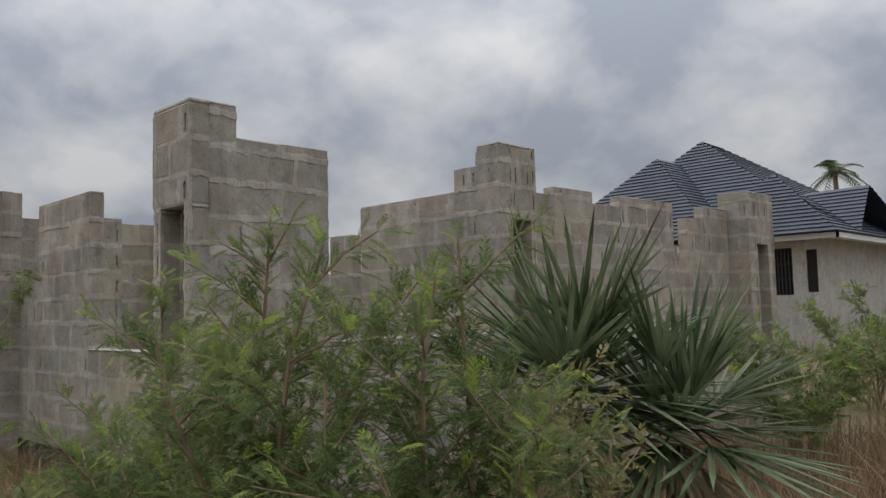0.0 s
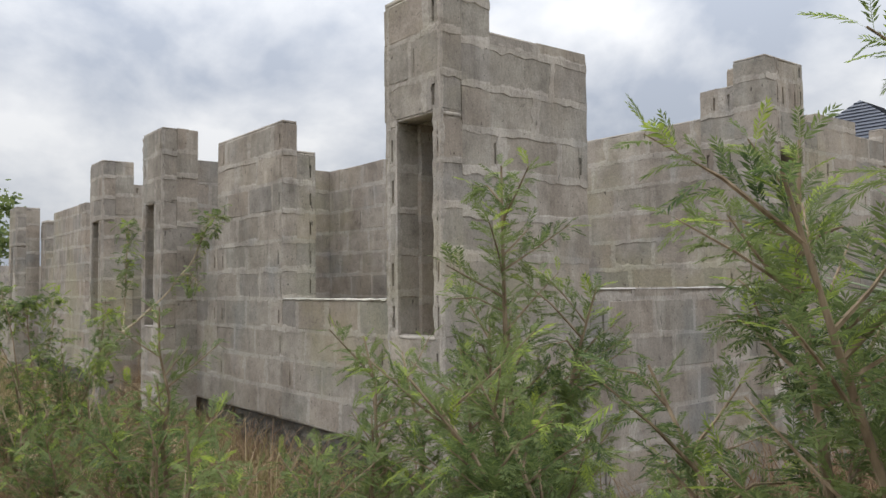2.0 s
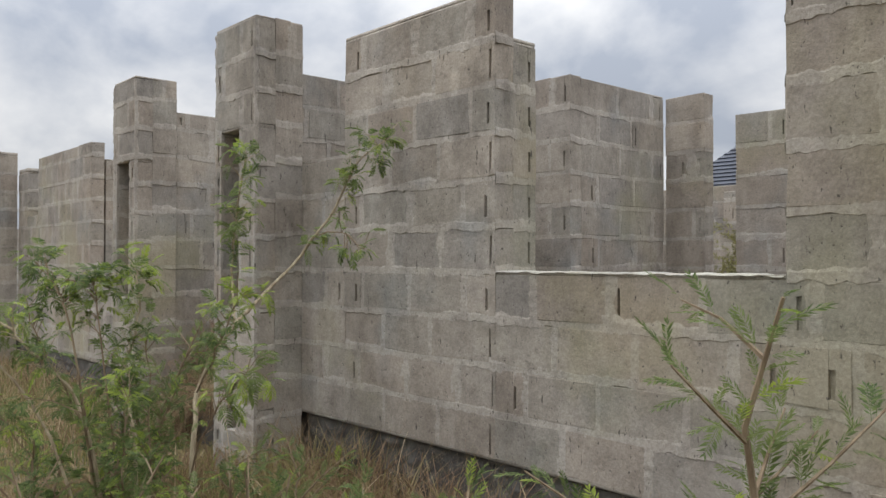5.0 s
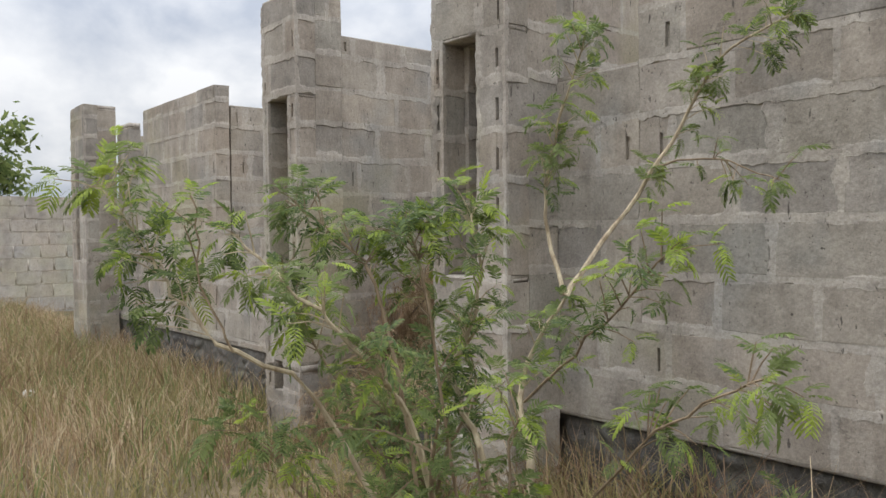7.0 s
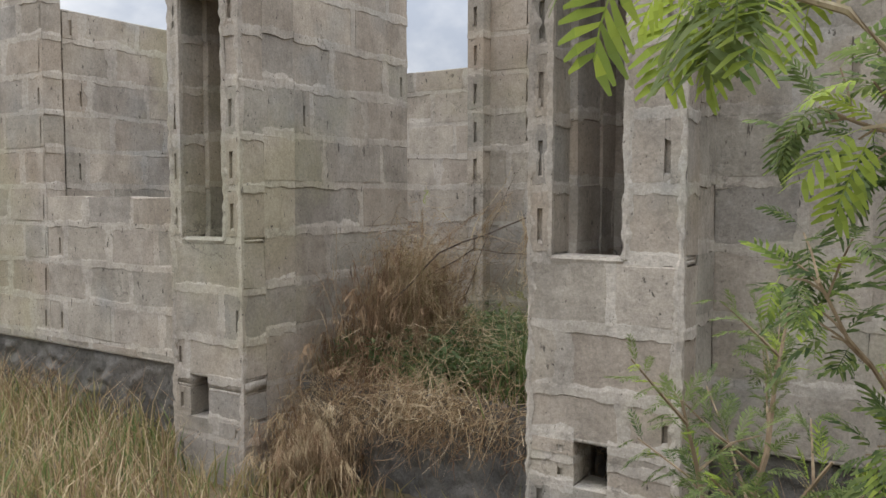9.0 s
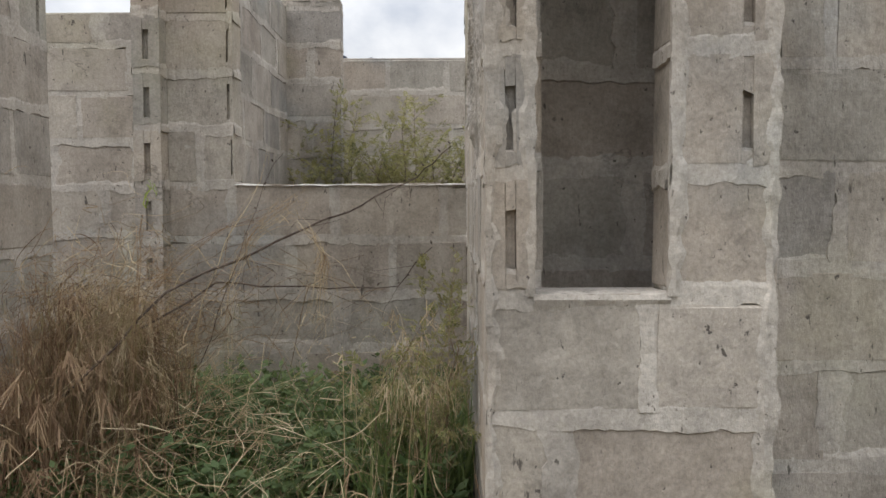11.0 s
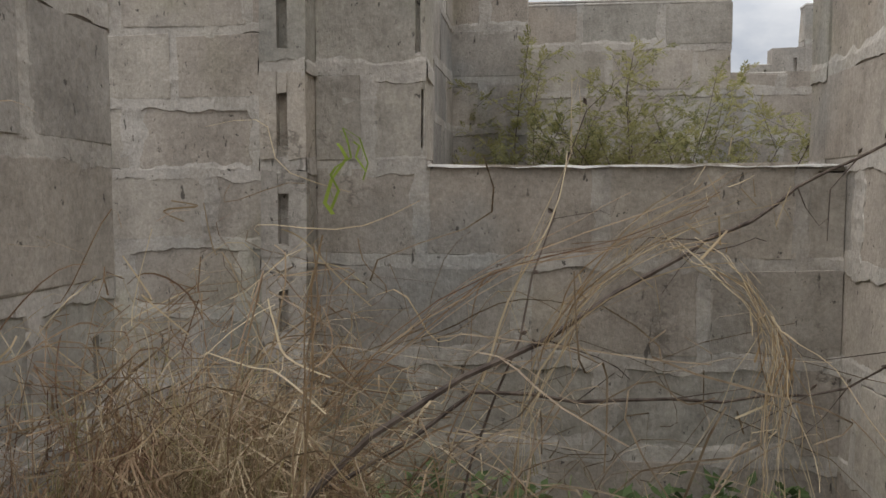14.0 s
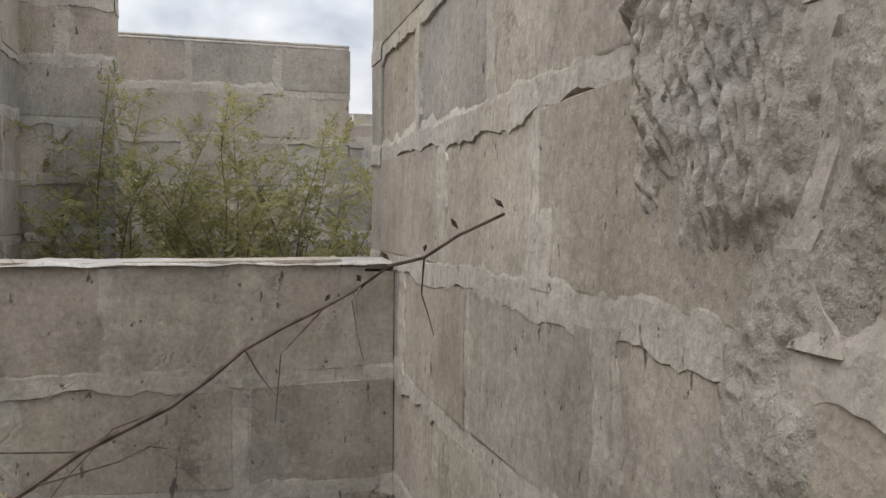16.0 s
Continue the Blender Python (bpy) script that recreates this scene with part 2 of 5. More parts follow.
def unit_block(seed, keyed=False):
    """A rough unit block centred on the origin; keyed ones have an open groove near one end of both faces."""
    rng = random.Random(seed)
    bm = bmesh.new()
    if not keyed:
        bmesh.ops.create_cube(bm, size=1)
        bmesh.ops.bevel(bm, geom=bm.edges[:], offset=0.012, segments=1, affect="EDGES")
    else:
        g0, g1, d, lo, hi = {"short": (-0.12, 0.11, 0.39, -0.36, 0.24), "mid": (0.16, 0.27, 0.38, -0.36, 0.16), "long": (0.38, 0.425, 0.28, -0.40, 0.28), "end": (0.395, 0.435, 0.36, -0.42, 0.32)}[keyed]
        for (x0, x1, y0, y1, z0, z1) in ((-0.5, g0, -0.5, 0.5, -0.5, 0.5), (g1, 0.5, -0.5, 0.5, -0.5, 0.5), (g0, g1, -d, d, -0.5, 0.5), (g0, g1, -0.5, -d, hi, 0.5), (g0, g1, -0.5, -d, -0.5, lo), (g0, g1, d, 0.5, -0.5, lo), (g0, g1, d, 0.5, hi, 0.5)):
            box(bm, x0, x1, y0, y1, z0, z1)
    for v in bm.verts:
        v.co += Vector((rng.uniform(-1, 1) * 0.014, rng.uniform(-1, 1) * 0.014, rng.uniform(-1, 1) * 0.024))
    bmesh.ops.recalc_face_normals(bm, faces=bm.faces[:])
    return mesh_of("block", bm, BLOCK)


BLOCKS = [unit_block(i) for i in range(9)]
KEYED = [unit_block(40 + i, "short") for i in range(4)]
KEYED_MID = [unit_block(80 + i, "mid") for i in range(3)]
KEYED_LONG = [unit_block(60 + i, "long") for i in range(3)]
KEYED_END = [unit_block(90 + i, "end") for i in range(3)]
PALE_BLOCKS = []
for me in BLOCKS:
    me2 = me.copy()
    me2.materials.clear()
    me2.materials.append(PALE_BLOCK)
    PALE_BLOCKS.append(me2)


class Heap:
    """Vertices and quads gathered for one mesh."""

    def __init__(self):
        self.v, self.q = [], []

    def quad(self, *pts):
        n = len(self.v)
        self.v.extend(pts)
        self.q.append((n, n + 1, n + 2, n + 3))

    def box(self, x0, x1, y0, y1, z0, z1):
        n = len(self.v)
        self.v.extend((x, y, z) for x in (x0, x1) for y in (y0, y1) for z in (z0, z1))
        self.q.extend(tuple(n + i for i in f) for f in ((0, 1, 3, 2), (4, 6, 7, 5), (0, 4, 5, 1), (2, 3, 7, 6), (0, 2, 6, 4), (1, 5, 7, 3)))

    def along(self, axis, a0, a1, b0, b1, z0, z1):
        if a1 - a0 > 0.002 and z1 - z0 > 0.002:
            self.box(*((a0, a1, b0, b1) if axis == "x" else (b0, b1, a0, a1)), z0, z1)

    def smear(self, put, length, half, seed, step=0.012, gap=-2.0):
        """A ragged strip of squeezed-out mortar. put(s, w, d): the place s along, w across and d proud of the face."""
        n = max(2, int(length / step))
        last = None
        for i in range(n + 1):
            s = length * i / n
            k = noise.noise((s * 3.1, seed, 0.0)) + 0.5 * noise.noise((s * 11.0, seed, 4.0))
            up = half * (1.0 + 0.7 * noise.noise((s * 5.0, seed, 7.0)) + 0.5 * noise.noise((s * 19.0, seed, 2.0)) + 0.2 * noise.noise((s * 60.0, seed, 6.0)))
            dn = half * (0.9 + 0.55 * noise.noise((s * 5.0, seed, 9.0)) + 0.5 * noise.noise((s * 17.0, seed, 5.0)) + 0.22 * noise.noise((s * 55.0, seed, 8.0)))
            lump = max(0.0, noise.noise((s * 4.2, seed, 11.0)) - 0.2)
            d = 0.0020 + 0.0016 * noise.noise((s * 9.0, seed, 1.0)) + 0.0018 * noise.noise((s * 41.0, seed, 3.0)) + lump * (0.004 + 0.006 * noise.noise((s * 40.0, seed, 12.0)))
            now = None
            if k > gap:
                up, dn = max(up, 0.013), max(dn, 0.013)
                now = (put(s, dn * -1.12, -0.004), put(s, -dn * 0.98, d * 1.1), put(s, up * 0.5, d * 0.8), put(s, up * 1.35, -0.003))
                if last:
                    for a, b in ((0, 1), (1, 2), (2, 3)):
                        self.quad(last[a], now[a], now[b], last[b])
            last = now


    def corner(self, cx, sx, cy, sy, z0, z1, seed):
        """Ragged mortar wrapped over an upright edge; sx, sy point into the masonry."""
        n = int((z1 - z0) / 0.016)
        last = None
        for i in range(n + 1):
            z = z0 + (z1 - z0) * i / n

            def nz(f, k):
                return noise.noise((z * f, seed, k))
            wa = 0.026 + 0.026 * nz(7, 1) + 0.016 * nz(31, 2)
            wb = 0.026 + 0.026 * nz(8, 3) + 0.016 * nz(29, 4)
            out = 0.003 + 0.0055 * nz(6, 5) + 0.0095 * nz(27, 6)
            flat = 0.0035 + 0.003 * nz(37, 7)
            ry = cy - 0.0035
            now = ((cx + sx * max(0.006, wa), ry + 0.0045, z), (cx + sx * max(0.004, wa * 0.45), ry - flat * 0.5, z), (cx - sx * out, ry - sy * out * 0.5, z), (cx - sx * 0.003, cy + sy * max(0.004, wb * 0.5), z), (cx + sx * 0.003, cy + sy * max(0.007, wb), z))
            if last:
                for a in range(4):
                    self.quad(last[a], now[a], now[a + 1], last[a + 1])
            last = now

    def ledge(self, a0, a1, front, z, seed):
        """A lumpy lip of mortar along the foot of a niche."""
        n = int((a1 - a0) / 0.012)
        last = None
        for i in range(n + 1):
            x = a0 + (a1 - a0) * i / n
            h = 0.006 + 0.007 * noise.noise((x * 14, seed, 1)) + 0.006 * noise.noise((x * 47, seed, 2))
            o = 0.006 + 0.005 * noise.noise((x * 19, seed, 3))
            dn = 0.022 + 0.02 * noise.noise((x * 9, seed, 4))
            now = ((x, front + 0.001, z - max(0.005, dn)), (x, front - o, z - 0.006), (x, front - o * 0.5, z + h * 0.6), (x, front + 0.035, z + max(0.003, h)), (x, front + 0.14, z + 0.002))
            if last:
                for a in range(4):
                    self.quad(last[a], now[a], now[a + 1], last[a + 1])
            last = now


def block_wall(name, label, axis, face, th, segs, seed=0, keyed=0.06, pale=False, module=MODULE, course=COURSE, base=FLOOR, limit=300, smears=True, ends=()):
    """A blockwork wall. axis "x" or "y": the way it runs; face: the lower coordinate of its thickness; segs: (from, to, bottom, top)."""
    rng = random.Random(seed)
    heap = Heap()
    mid = face + th / 2
    b0, b1 = mid - th / 2 + 0.0035, mid + th / 2 - 0.0035
    pieces = []

    def putter(a, z, upright, sign):
        def put(s, w, d):
            aa, zz = (a + w, z + s) if upright else (a + s, z + w)
            bb = mid + sign * (th / 2 - 0.001 + d)
            return (aa, bb, zz) if axis == "x" else (bb, aa, zz)
        return put

    for a0, a1, z0, z1 in segs:
        k0, k1 = math.floor((z0 - base) / course + 1e-3), math.ceil((z1 - base) / course - 1e-3)
        for k in range(k0, k1):
            lo, hi = max(z0, base + k * course), min(z1, base + (k + 1) * course)
            if hi - lo < 0.05:
                heap.along(axis, a0, a1, b0, b1, lo, hi)
                continue
            heap.along(axis, a0 + 0.003, a1 - 0.003, b0, b1, hi - JOINT * 0.5, hi)
            heap.along(axis, a0 + 0.003, a1 - 0.003, b0, b1, lo, lo + JOINT * 0.5)
            spans = [(a0, a1)] if lo > z0 + 0.01 else [(max(a0, p), min(a1, q)) for p, q, _, t in segs if abs(t - z0) < 0.01]
            for p, q in spans if smears and lo > 0.1 else ():
                if q - p > 0.04:
                    for sign in (-1, 1):
                        heap.smear(putter(p, lo + 0.004, False, sign), q - p, 0.027, rng.uniform(0, 900))
            for end, sg in ((a0, -1), (a1, 1)) if smears and lo > max(0.1, z0 + 0.01) else ():
                def cap(s, w, d, end=end, sg=sg):
                    aa, bb = end + sg * (d + 0.0015), face + s
                    return (aa, bb, lo + w) if axis == "x" else (bb, aa, lo + w)
                heap.smear(cap, th, 0.022, 31.0 + k * 7.3 + end * 3.1, gap=-2)
            shift = (k % 2) * module / 2 + rng.uniform(-0.05, 0.05)
            cuts = [a0]
            c = math.ceil((a0 - shift) / module + 0.02) * module + shift
            while c < a1 - 0.09:
                if c - cuts[-1] > 0.09:
                    cuts.append(c + rng.uniform(-0.02, 0.02))
                c += module
            cuts.append(a1)
            for p, q in zip(cuts, cuts[1:]):
                l, r = p + (JOINT / 2 if p != a0 else 0), q - (JOINT / 2 if q != a1 else 0)
                rag = rng.uniform(-0.02, 0.006) if k == k1 - 1 and z1 > 1.0 else 0.0
                pieces.append((l, r, lo + JOINT * 0.5, hi - (JOINT * 0.5 if k < k1 - 1 else 0.0) + rag))
                if q != a1:
                    heap.along(axis, r, q + JOINT / 2, b0, b1, lo + JOINT * 0.5, hi - JOINT * 0.5)
                    if smears and lo > 0.1:
                        for sign in (-1, 1):
                            heap.smear(putter(q, lo + 0.01, True, sign), hi - lo - 0.02, rng.uniform(0.02, 0.042), rng.uniform(0, 900), gap=-2.0)
    ob = tagged(new(name, raw_mesh(name, heap.v, heap.q, MORTAR)), label, "wall", kind="structure")
    rest_v, rest_q, rest_n = [], [], 0
    for n, (l, r, lo, hi) in enumerate(pieces):
        small = r - l < 0.22
        grooved = not pale and rng.random() < ((0.9 if keyed > 0 else 0.0) if small else keyed)
        at_end = any(abs(r - e) < 0.001 for e in ends)
        me = rng.choice((KEYED if r - l < 0.12 else KEYED_MID if small else KEYED_LONG) if grooved else KEYED_END if at_end else (PALE_BLOCKS if pale else BLOCKS))
        t = th + rng.uniform(-0.004, 0.005)
        flip = 180 if rng.random() < 0.5 and not (small or at_end) else 0
        p = ((l + r) / 2, mid + rng.uniform(-0.002, 0.002), (lo + hi) / 2)
        if axis == "y":
            p = (p[1], p[0], p[2])
        m = pose(*p, 0, rng.uniform(-0.7, 0.7) if axis == "x" else 0, (90 if axis == "y" else 0) + flip + rng.uniform(-0.4, 0.4)) @ Matrix.Diagonal((r - l, t, hi - lo, 1))
        if n < limit:
            b = new("block", me)
            b.parent = ob
            b.matrix_basis = m
        else:
            rest_q.extend(tuple(i + rest_n for i in f.vertices) for f in me.polygons)
            rest_v.extend(m @ v.co for v in me.vertices)
            rest_n = len(rest_v)
    if rest_v:
        me = bpy.data.meshes.new("far_blocks")
        me.from_pydata(rest_v, [], rest_q)
        me.materials.append(PALE_BLOCK if pale else BLOCK)
        far = new("far_blocks", me)
        far.parent = ob
        tagged(far, kind="stuff")
    return ob


def mortar_cap(wall, axis, a0, a1, face, th, z, seed):
    """A ragged mortar screed along the top of a low wall."""
    n = int((a1 - a0) / 0.03)
    vs, qs = [], []
    for i in range(n + 1):
        a = a0 + (a1 - a0) * i / n
        o0 = face - 0.006 - 0.012 * max(0.0, noise.noise((a * 9, seed, 0)))
        o1 = face + th + 0.006 + 0.012 * max(0.0, noise.noise((a * 9, seed, 5)))
        h = z + 0.003 + 0.006 * noise.noise((a * 7, seed, 2)) + 0.004 * noise.noise((a * 30, seed, 3))
        for b, zz in ((o0, z - 0.004 - 0.010 * noise.noise((a * 14, seed, 8))), (o0 + 0.006, h - 0.003), (o1 - 0.006, h), (o1, z - 0.006)):
            vs.append((a, b, zz) if axis == "x" else (b, a, zz))
    for i in range(n):
        for k in range(3):
            a = i * 4 + k
            qs.append((a, a + 4, a + 5, a + 1))
    for e in (0, n * 4):
        qs.append((e, e + 1, e + 2, e + 3))
    ob = new("mortar_cap", raw_mesh("mortar_cap", vs, qs, CAP))
    ob.parent = wall
    return tagged(ob, "pale ragged mortar screed on the sill")


TH = 0.125
GREY = "weathered grey cement block wall with rough mortar joints, unroofed"


def tower(n, x0, x1, s0, s1, zs0, zs1, top, base, seed, step=None, hole=None, over=0.0, front=2.80, back=3.06, deep=False):
    """A narrow pier that stands proud of the wall, with a tall blind niche in its front face."""
    lab = "grey cement block pier with a tall narrow niche"
    jamb = [(x0, s0, zs0, zs1), (s1, x1, zs0, zs1)]
    below = [(x0, x1, base, zs0)]
    if hole:
        h0, h1, hz0, hz1 = hole
        below = [(x0, x1, base, hz0), (x0, h0, hz0, hz1), (h1, x1, hz0, hz1), (x0, x1, hz1, zs0)]
    block_wall("wall_pier_%d_front" % n, lab, "x", front, 0.14, jamb + below + [(x0 - over, x1, zs1, top)], seed, keyed=0.08, base=zs0)
    low = 2.14 if deep else base
    if deep:
        block_wall("wall_pier_%d_niche" % n, lab + " back", "x", 3.26, 0.08, [(x0 + 0.07, x1 - 0.005, base, low)], seed + 5, keyed=0.0)
    block_wall("wall_pier_%d_back" % n, lab + " back", "x", back, 0.08, [(x0 + 0.07, x1 - 0.07, low, top - 0.02)], seed + 1, keyed=0.0)
    bm = bmesh.new()
    box(bm, x0 + 0.05, x1 - 0.05, front + 0.13, back + 0.005, zs1 - 0.002, zs1 + 0.12)
    lintel = new("lintel", mesh_of("lintel", bm, MORTAR))
    lintel.parent = bpy.data.objects["wall_pier_%d_front" % n]
    crumble = Heap()
    for cx, sx, cy, sy, z0, z1 in ((x0, 1, front, 1, max(base, 0.02), top - 0.03), (x1, -1, front, 1, max(base, 0.02), top - 0.03), (s0, -1, front, 1, zs0, zs1), (s1, 1, front, 1, zs0, zs1)):
        crumble.corner(cx, sx, cy, sy, z0, z1, seed + cx * 3.7)
    crumble.ledge(s0, s1, front, zs0, seed)
    ragged = new("corner_mortar", raw_mesh("corner_mortar", crumble.v, crumble.q, MORTAR))
    ragged.parent = bpy.data.objects["wall_pier_%d_front" % n]
    tagged(ragged, "crumbling mortar on the pier's edges")
    # cheeks of the niche
    lo, hi = front + 0.14, 3.06
    block_wall("wall_pier_%d_cheek" % n, lab + " cheek", "y", x0, min(0.14, s0 - x0 + 0.03), [(lo, hi + 0.08, base, top)], seed + 2, keyed=0.0)
    block_wall("wall_pier_%d_cheek_b" % n, lab + " cheek", "y", x1 - min(0.14, x1 - s1 + 0.03), min(0.14, x1 - s1 + 0.03), [(lo, hi + 0.08, base, top)], seed + 3, keyed=0.0)


# ---- ground and floor slab ----
def spaced(lo, hi, near0, near1, step):
    mid = np.arange(near0, near1, step)
    out_hi = near1 + np.geomspace(step, hi - near1, 26)
    out_lo = near0 - np.geomspace(step, near0 - lo, 26)[::-1]
    return np.concatenate([out_lo, mid, out_hi])


def ground_z(x, y):
    return 0.10 + 0.05 * noise.noise((x * 0.5, y * 0.5, 0.0)) + 0.03 * noise.noise((x * 2.1, y * 2.1, 3.0))


def make_ground():
    xs, ys = spaced(-2500, 2500, -26, 2, 0.35), spaced(-2500, 2500, -5, 12, 0.35)
    verts = [(x, y, ground_z(x, y) if abs(x) < 60 and abs(y) < 60 else 0.1) for y in ys for x in xs]
    w = len(xs)
    quads = [(j * w + i, j * w + i + 1, (j + 1) * w + i + 1, (j + 1) * w + i) for j in range(len(ys) - 1) for i in range(w - 1)]
    tagged(new("ground", raw_mesh("ground", verts, quads, EARTH, smooth=True)), "dry brown earth under rough grass", "ground", kind="structure")


make_ground()

slab = bmesh.new()
for x0, x1, y0 in ((-18.4, -13.32, 3.22), (-13.32, -11.58, 3.20), (-11.58, -7.06, 3.22)):
    box(slab, x0, x1, y0, 11.4, -0.2, FLOOR - 0.01)
bmesh.ops.subdivide_edges(slab, edges=slab.edges[:], cuts=5, use_grid_fill=True)
for v in slab.verts:
    if v.co.z < FLOOR - 0.02:
        v.co += 0.03 * noise.noise_vector(v.co * 3)
tagged(new("floor_slab", mesh_of("floor_slab", slab, FOUNDATION)), "raised rubble and concrete foundation slab, dark", "floor", kind="structure")

def rubble_face(x0, x1, y, z0, z1, seed):
    """The rough rubble front of the slab."""
    nx, nz = int((x1 - x0) / 0.022), int((z1 - z0) / 0.022)
    vs, qs = [], []
    for j in range(nz + 1):
        for i in range(nx + 1):
            x, z = x0 + (x1 - x0) * i / nx, z0 + (z1 - z0) * j / nz
            lump = abs(noise.noise((x * 8, z * 11, seed))) * 0.05 + 0.02 * noise.noise((x * 26, z * 30, seed)) + 0.012 * noise.noise((x * 60, z * 60, seed))
            vs.append((x, y - 0.005 - max(-0.004, lump) * (0.4 if j == nz else 1.0), z))
    w = nx + 1
    for j in range(nz):
        for i in range(nx):
            a = j * w + i
            qs.append((a, a + 1, a + 1 + w, a + w))
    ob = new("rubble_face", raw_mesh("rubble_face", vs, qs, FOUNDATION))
    ob.parent = bpy.data.objects["floor_slab"]
    tagged(ob, "rough dark rubble front of the slab")


rubble_face(-18.0, -13.62, 3.20, 0.0, FLOOR - 0.07, 3.0)
rubble_face(-13.14, -11.75, 3.18, 0.0, FLOOR - 0.02, 5.0)
rubble_face(-11.2, -7.5, 3.20, 0.0, FLOOR - 0.02, 7.0)

# ---- south front ----
SF = 3.14
tower(1, -7.48, -7.00, -7.39, -7.06, 1.272, 2.44, 3.13, -0.1, 11, over=0.03)
w_e1 = block_wall("wall_side_1", GREY, "y", -7.125, TH, [(3.14, 3.90, -0.1, 2.91), (3.90, 5.70, -0.1, 1.52)], 12, keyed=0.03)
mortar_cap(w_e1, "y", 3.91, 5.69, -7.125, TH, 1.52, 3)
w_s1 = block_wall("wall_south_1", GREY, "x", SF, TH, [(-8.01, -7.48, 0.54, 2.92), (-9.45, -8.01, 0.54, 1.46), (-10.72, -9.45, 0.54, 2.85), (-11.20, -10.72, 0.54, 2.15)], 13, keyed=0.03, ends=(-9.45,))
mortar_cap(w_s1, "x", -9.45, -8.02, SF, TH, 1.46, 1)
block_wall("wall_south_1_return", GREY, "y", -9.575, TH, [(SF + TH, 3.43, 0.54, 2.62)], 14, keyed=0.5)
tower(2, -11.735, -11.20, -11.65, -11.395, 1.20, 2.35, 3.04, -0.1, 21, hole=(-11.56, -11.44, 0.42, 0.575), deep=True)
block_wall("wall_porch_east", GREY, "y", -11.735, TH, [(3.14, 4.80, 0.54, 2.83)], 22, keyed=0.0)
w_pb = block_wall("wall_porch_back", GREY, "x", 4.66, TH, [(-12.965, -11.735, 0.54, 1.455), (-12.965, -12.694, 1.455, 2.62)], 23, keyed=0.0, ends=(-12.694,))
block_wall("wall_porch_jamb", "grey cement block door jamb with open mortar keys", "x", 4.576, 0.20, [(-13.077, -12.967, 0.54, 2.62)], 24, keyed=1.0)
mortar_cap(w_pb, "x", -12.69, -11.74, 4.66, TH, 1.455, 2)
tower(3, -13.615, -13.148, -13.54, -13.257, 1.205, 2.315, 2.99, -0.1, 31, hole=(-13.503, -13.384, 0.37, 0.565))
block_wall("wall_porch_west", GREY, "y", -13.298, TH, [(3.14, 4.08, 0.30, 2.74)], 32, keyed=0.03)
block_wall("wall_south_3", GREY, "x", 3.16, TH, [(-15.25, -13.615, 0.48, 1.39), (-17.10, -15.25, 0.48, 2.72), (-17.55, -17.10, 0.48, 2.05), (-17.95, -17.55, 0.48, 2.65)], 33, keyed=0.03, ends=(-15.25,))
block_wall("wall_south_3_return", GREY, "y", -15.40, TH, [(3.31, 4.60, 0.50, 2.56)], 34)
tower(4, -18.479, -17.943, -18.32, -18.16, 1.14, 2.24, 2.87, -0.1, 41)

# ---- rooms behind ----
block_wall("wall_room_a", GREY, "x", 4.80, TH, [(-11.735, -10.351, 0.54, 2.83)], 51)
block_wall("wall_room_b", GREY, "y", -10.501, TH, [(4.95, 6.0, 0.54, 2.83)], 52)
block_wall("wall_room_c", GREY, "x", 6.0, TH, [(-10.351, -10.01, 0.54, 2.81), (-9.75, -9.35, 0.54, 2.60)], 53)
block_wall("wall_room_d", GREY, "x", 5.72, TH, [(-8.85, -7.15, 0.54, 2.83)], 54)
block_wall("wall_room_e", GREY, "y", -12.951, TH, [(4.79, 6.465, 0.54, 2.62)], 55, keyed=0.0)
block_wall("wall_room_f", GREY, "x", 6.465, TH, [(-12.951, -12.487, 0.54, 2.66)], 56, keyed=0.0)
block_wall("wall_room_g", GREY, "x", 7.0, TH, [(-13.6, -11.478, 0.54, 2.386), (-11.478, -10.9, 0.54, 2.01)], 57, keyed=0.0)
block_wall("wall_room_h", GREY, "x", 5.25, TH, [(-15.25, -13.12, 0.54, 2.30)], 58, keyed=0.0)
block_wall("wall_room_i", GREY, "x", 8.23, TH, [(-11.1, -10.95, 0.54, 2.24), (-10.95, -10.75, 0.54, 2.34), (-10.75, -9.2, 0.54, 2.62)], 59)

# ---- east side ----
block_wall("wall_corner_pier", "grey cement block corner pier with a niche", "x", 5.70, 0.14, [(-7.16, -6.90, -0.1, 3.21), (-7.45, -7.16, 0.54, 3.03)], 61)
block_wall("wall_corner_pier_side", "grey cement block corner pier with a niche", "y", -7.04, 0.14, [(5.84, 5.88, -0.1, 3.21), (5.88, 6.14, -0.1, 1.25), (5.88, 6.14, 2.53, 3.21), (6.14, 6.22, -0.1, 3.21)], 62)
block_wall("wall_corner_pier_back", GREY, "y", -7.30, 0.10, [(5.84, 6.22, -0.1, 3.2)], 63)
block_wall("wall_corner_pier_cheek", GREY, "x", 6.14, 0.08, [(-7.2, -7.04, -0.1, 3.2)], 72)
block_wall("wall_east", GREY, "y", -7.15, TH, [(6.22, 6.66, -0.1, 2.83), (6.66, 7.31, -0.1, 2.915), (7.31, 7.83, -0.1, 2.80), (7.83, 8.95, -0.1, 2.925), (8.95, 9.28, -0.1, 2.10), (9.28, 9.70, -0.1, 2.78), (9.70, 10.4, -0.1, 2.95)], 64)
block_wall("wall_east_pier", "grey cement block pier with a tall narrow niche", "x", 10.35, 0.14, [(-7.15, -6.75, -0.1, 3.17)], 65)
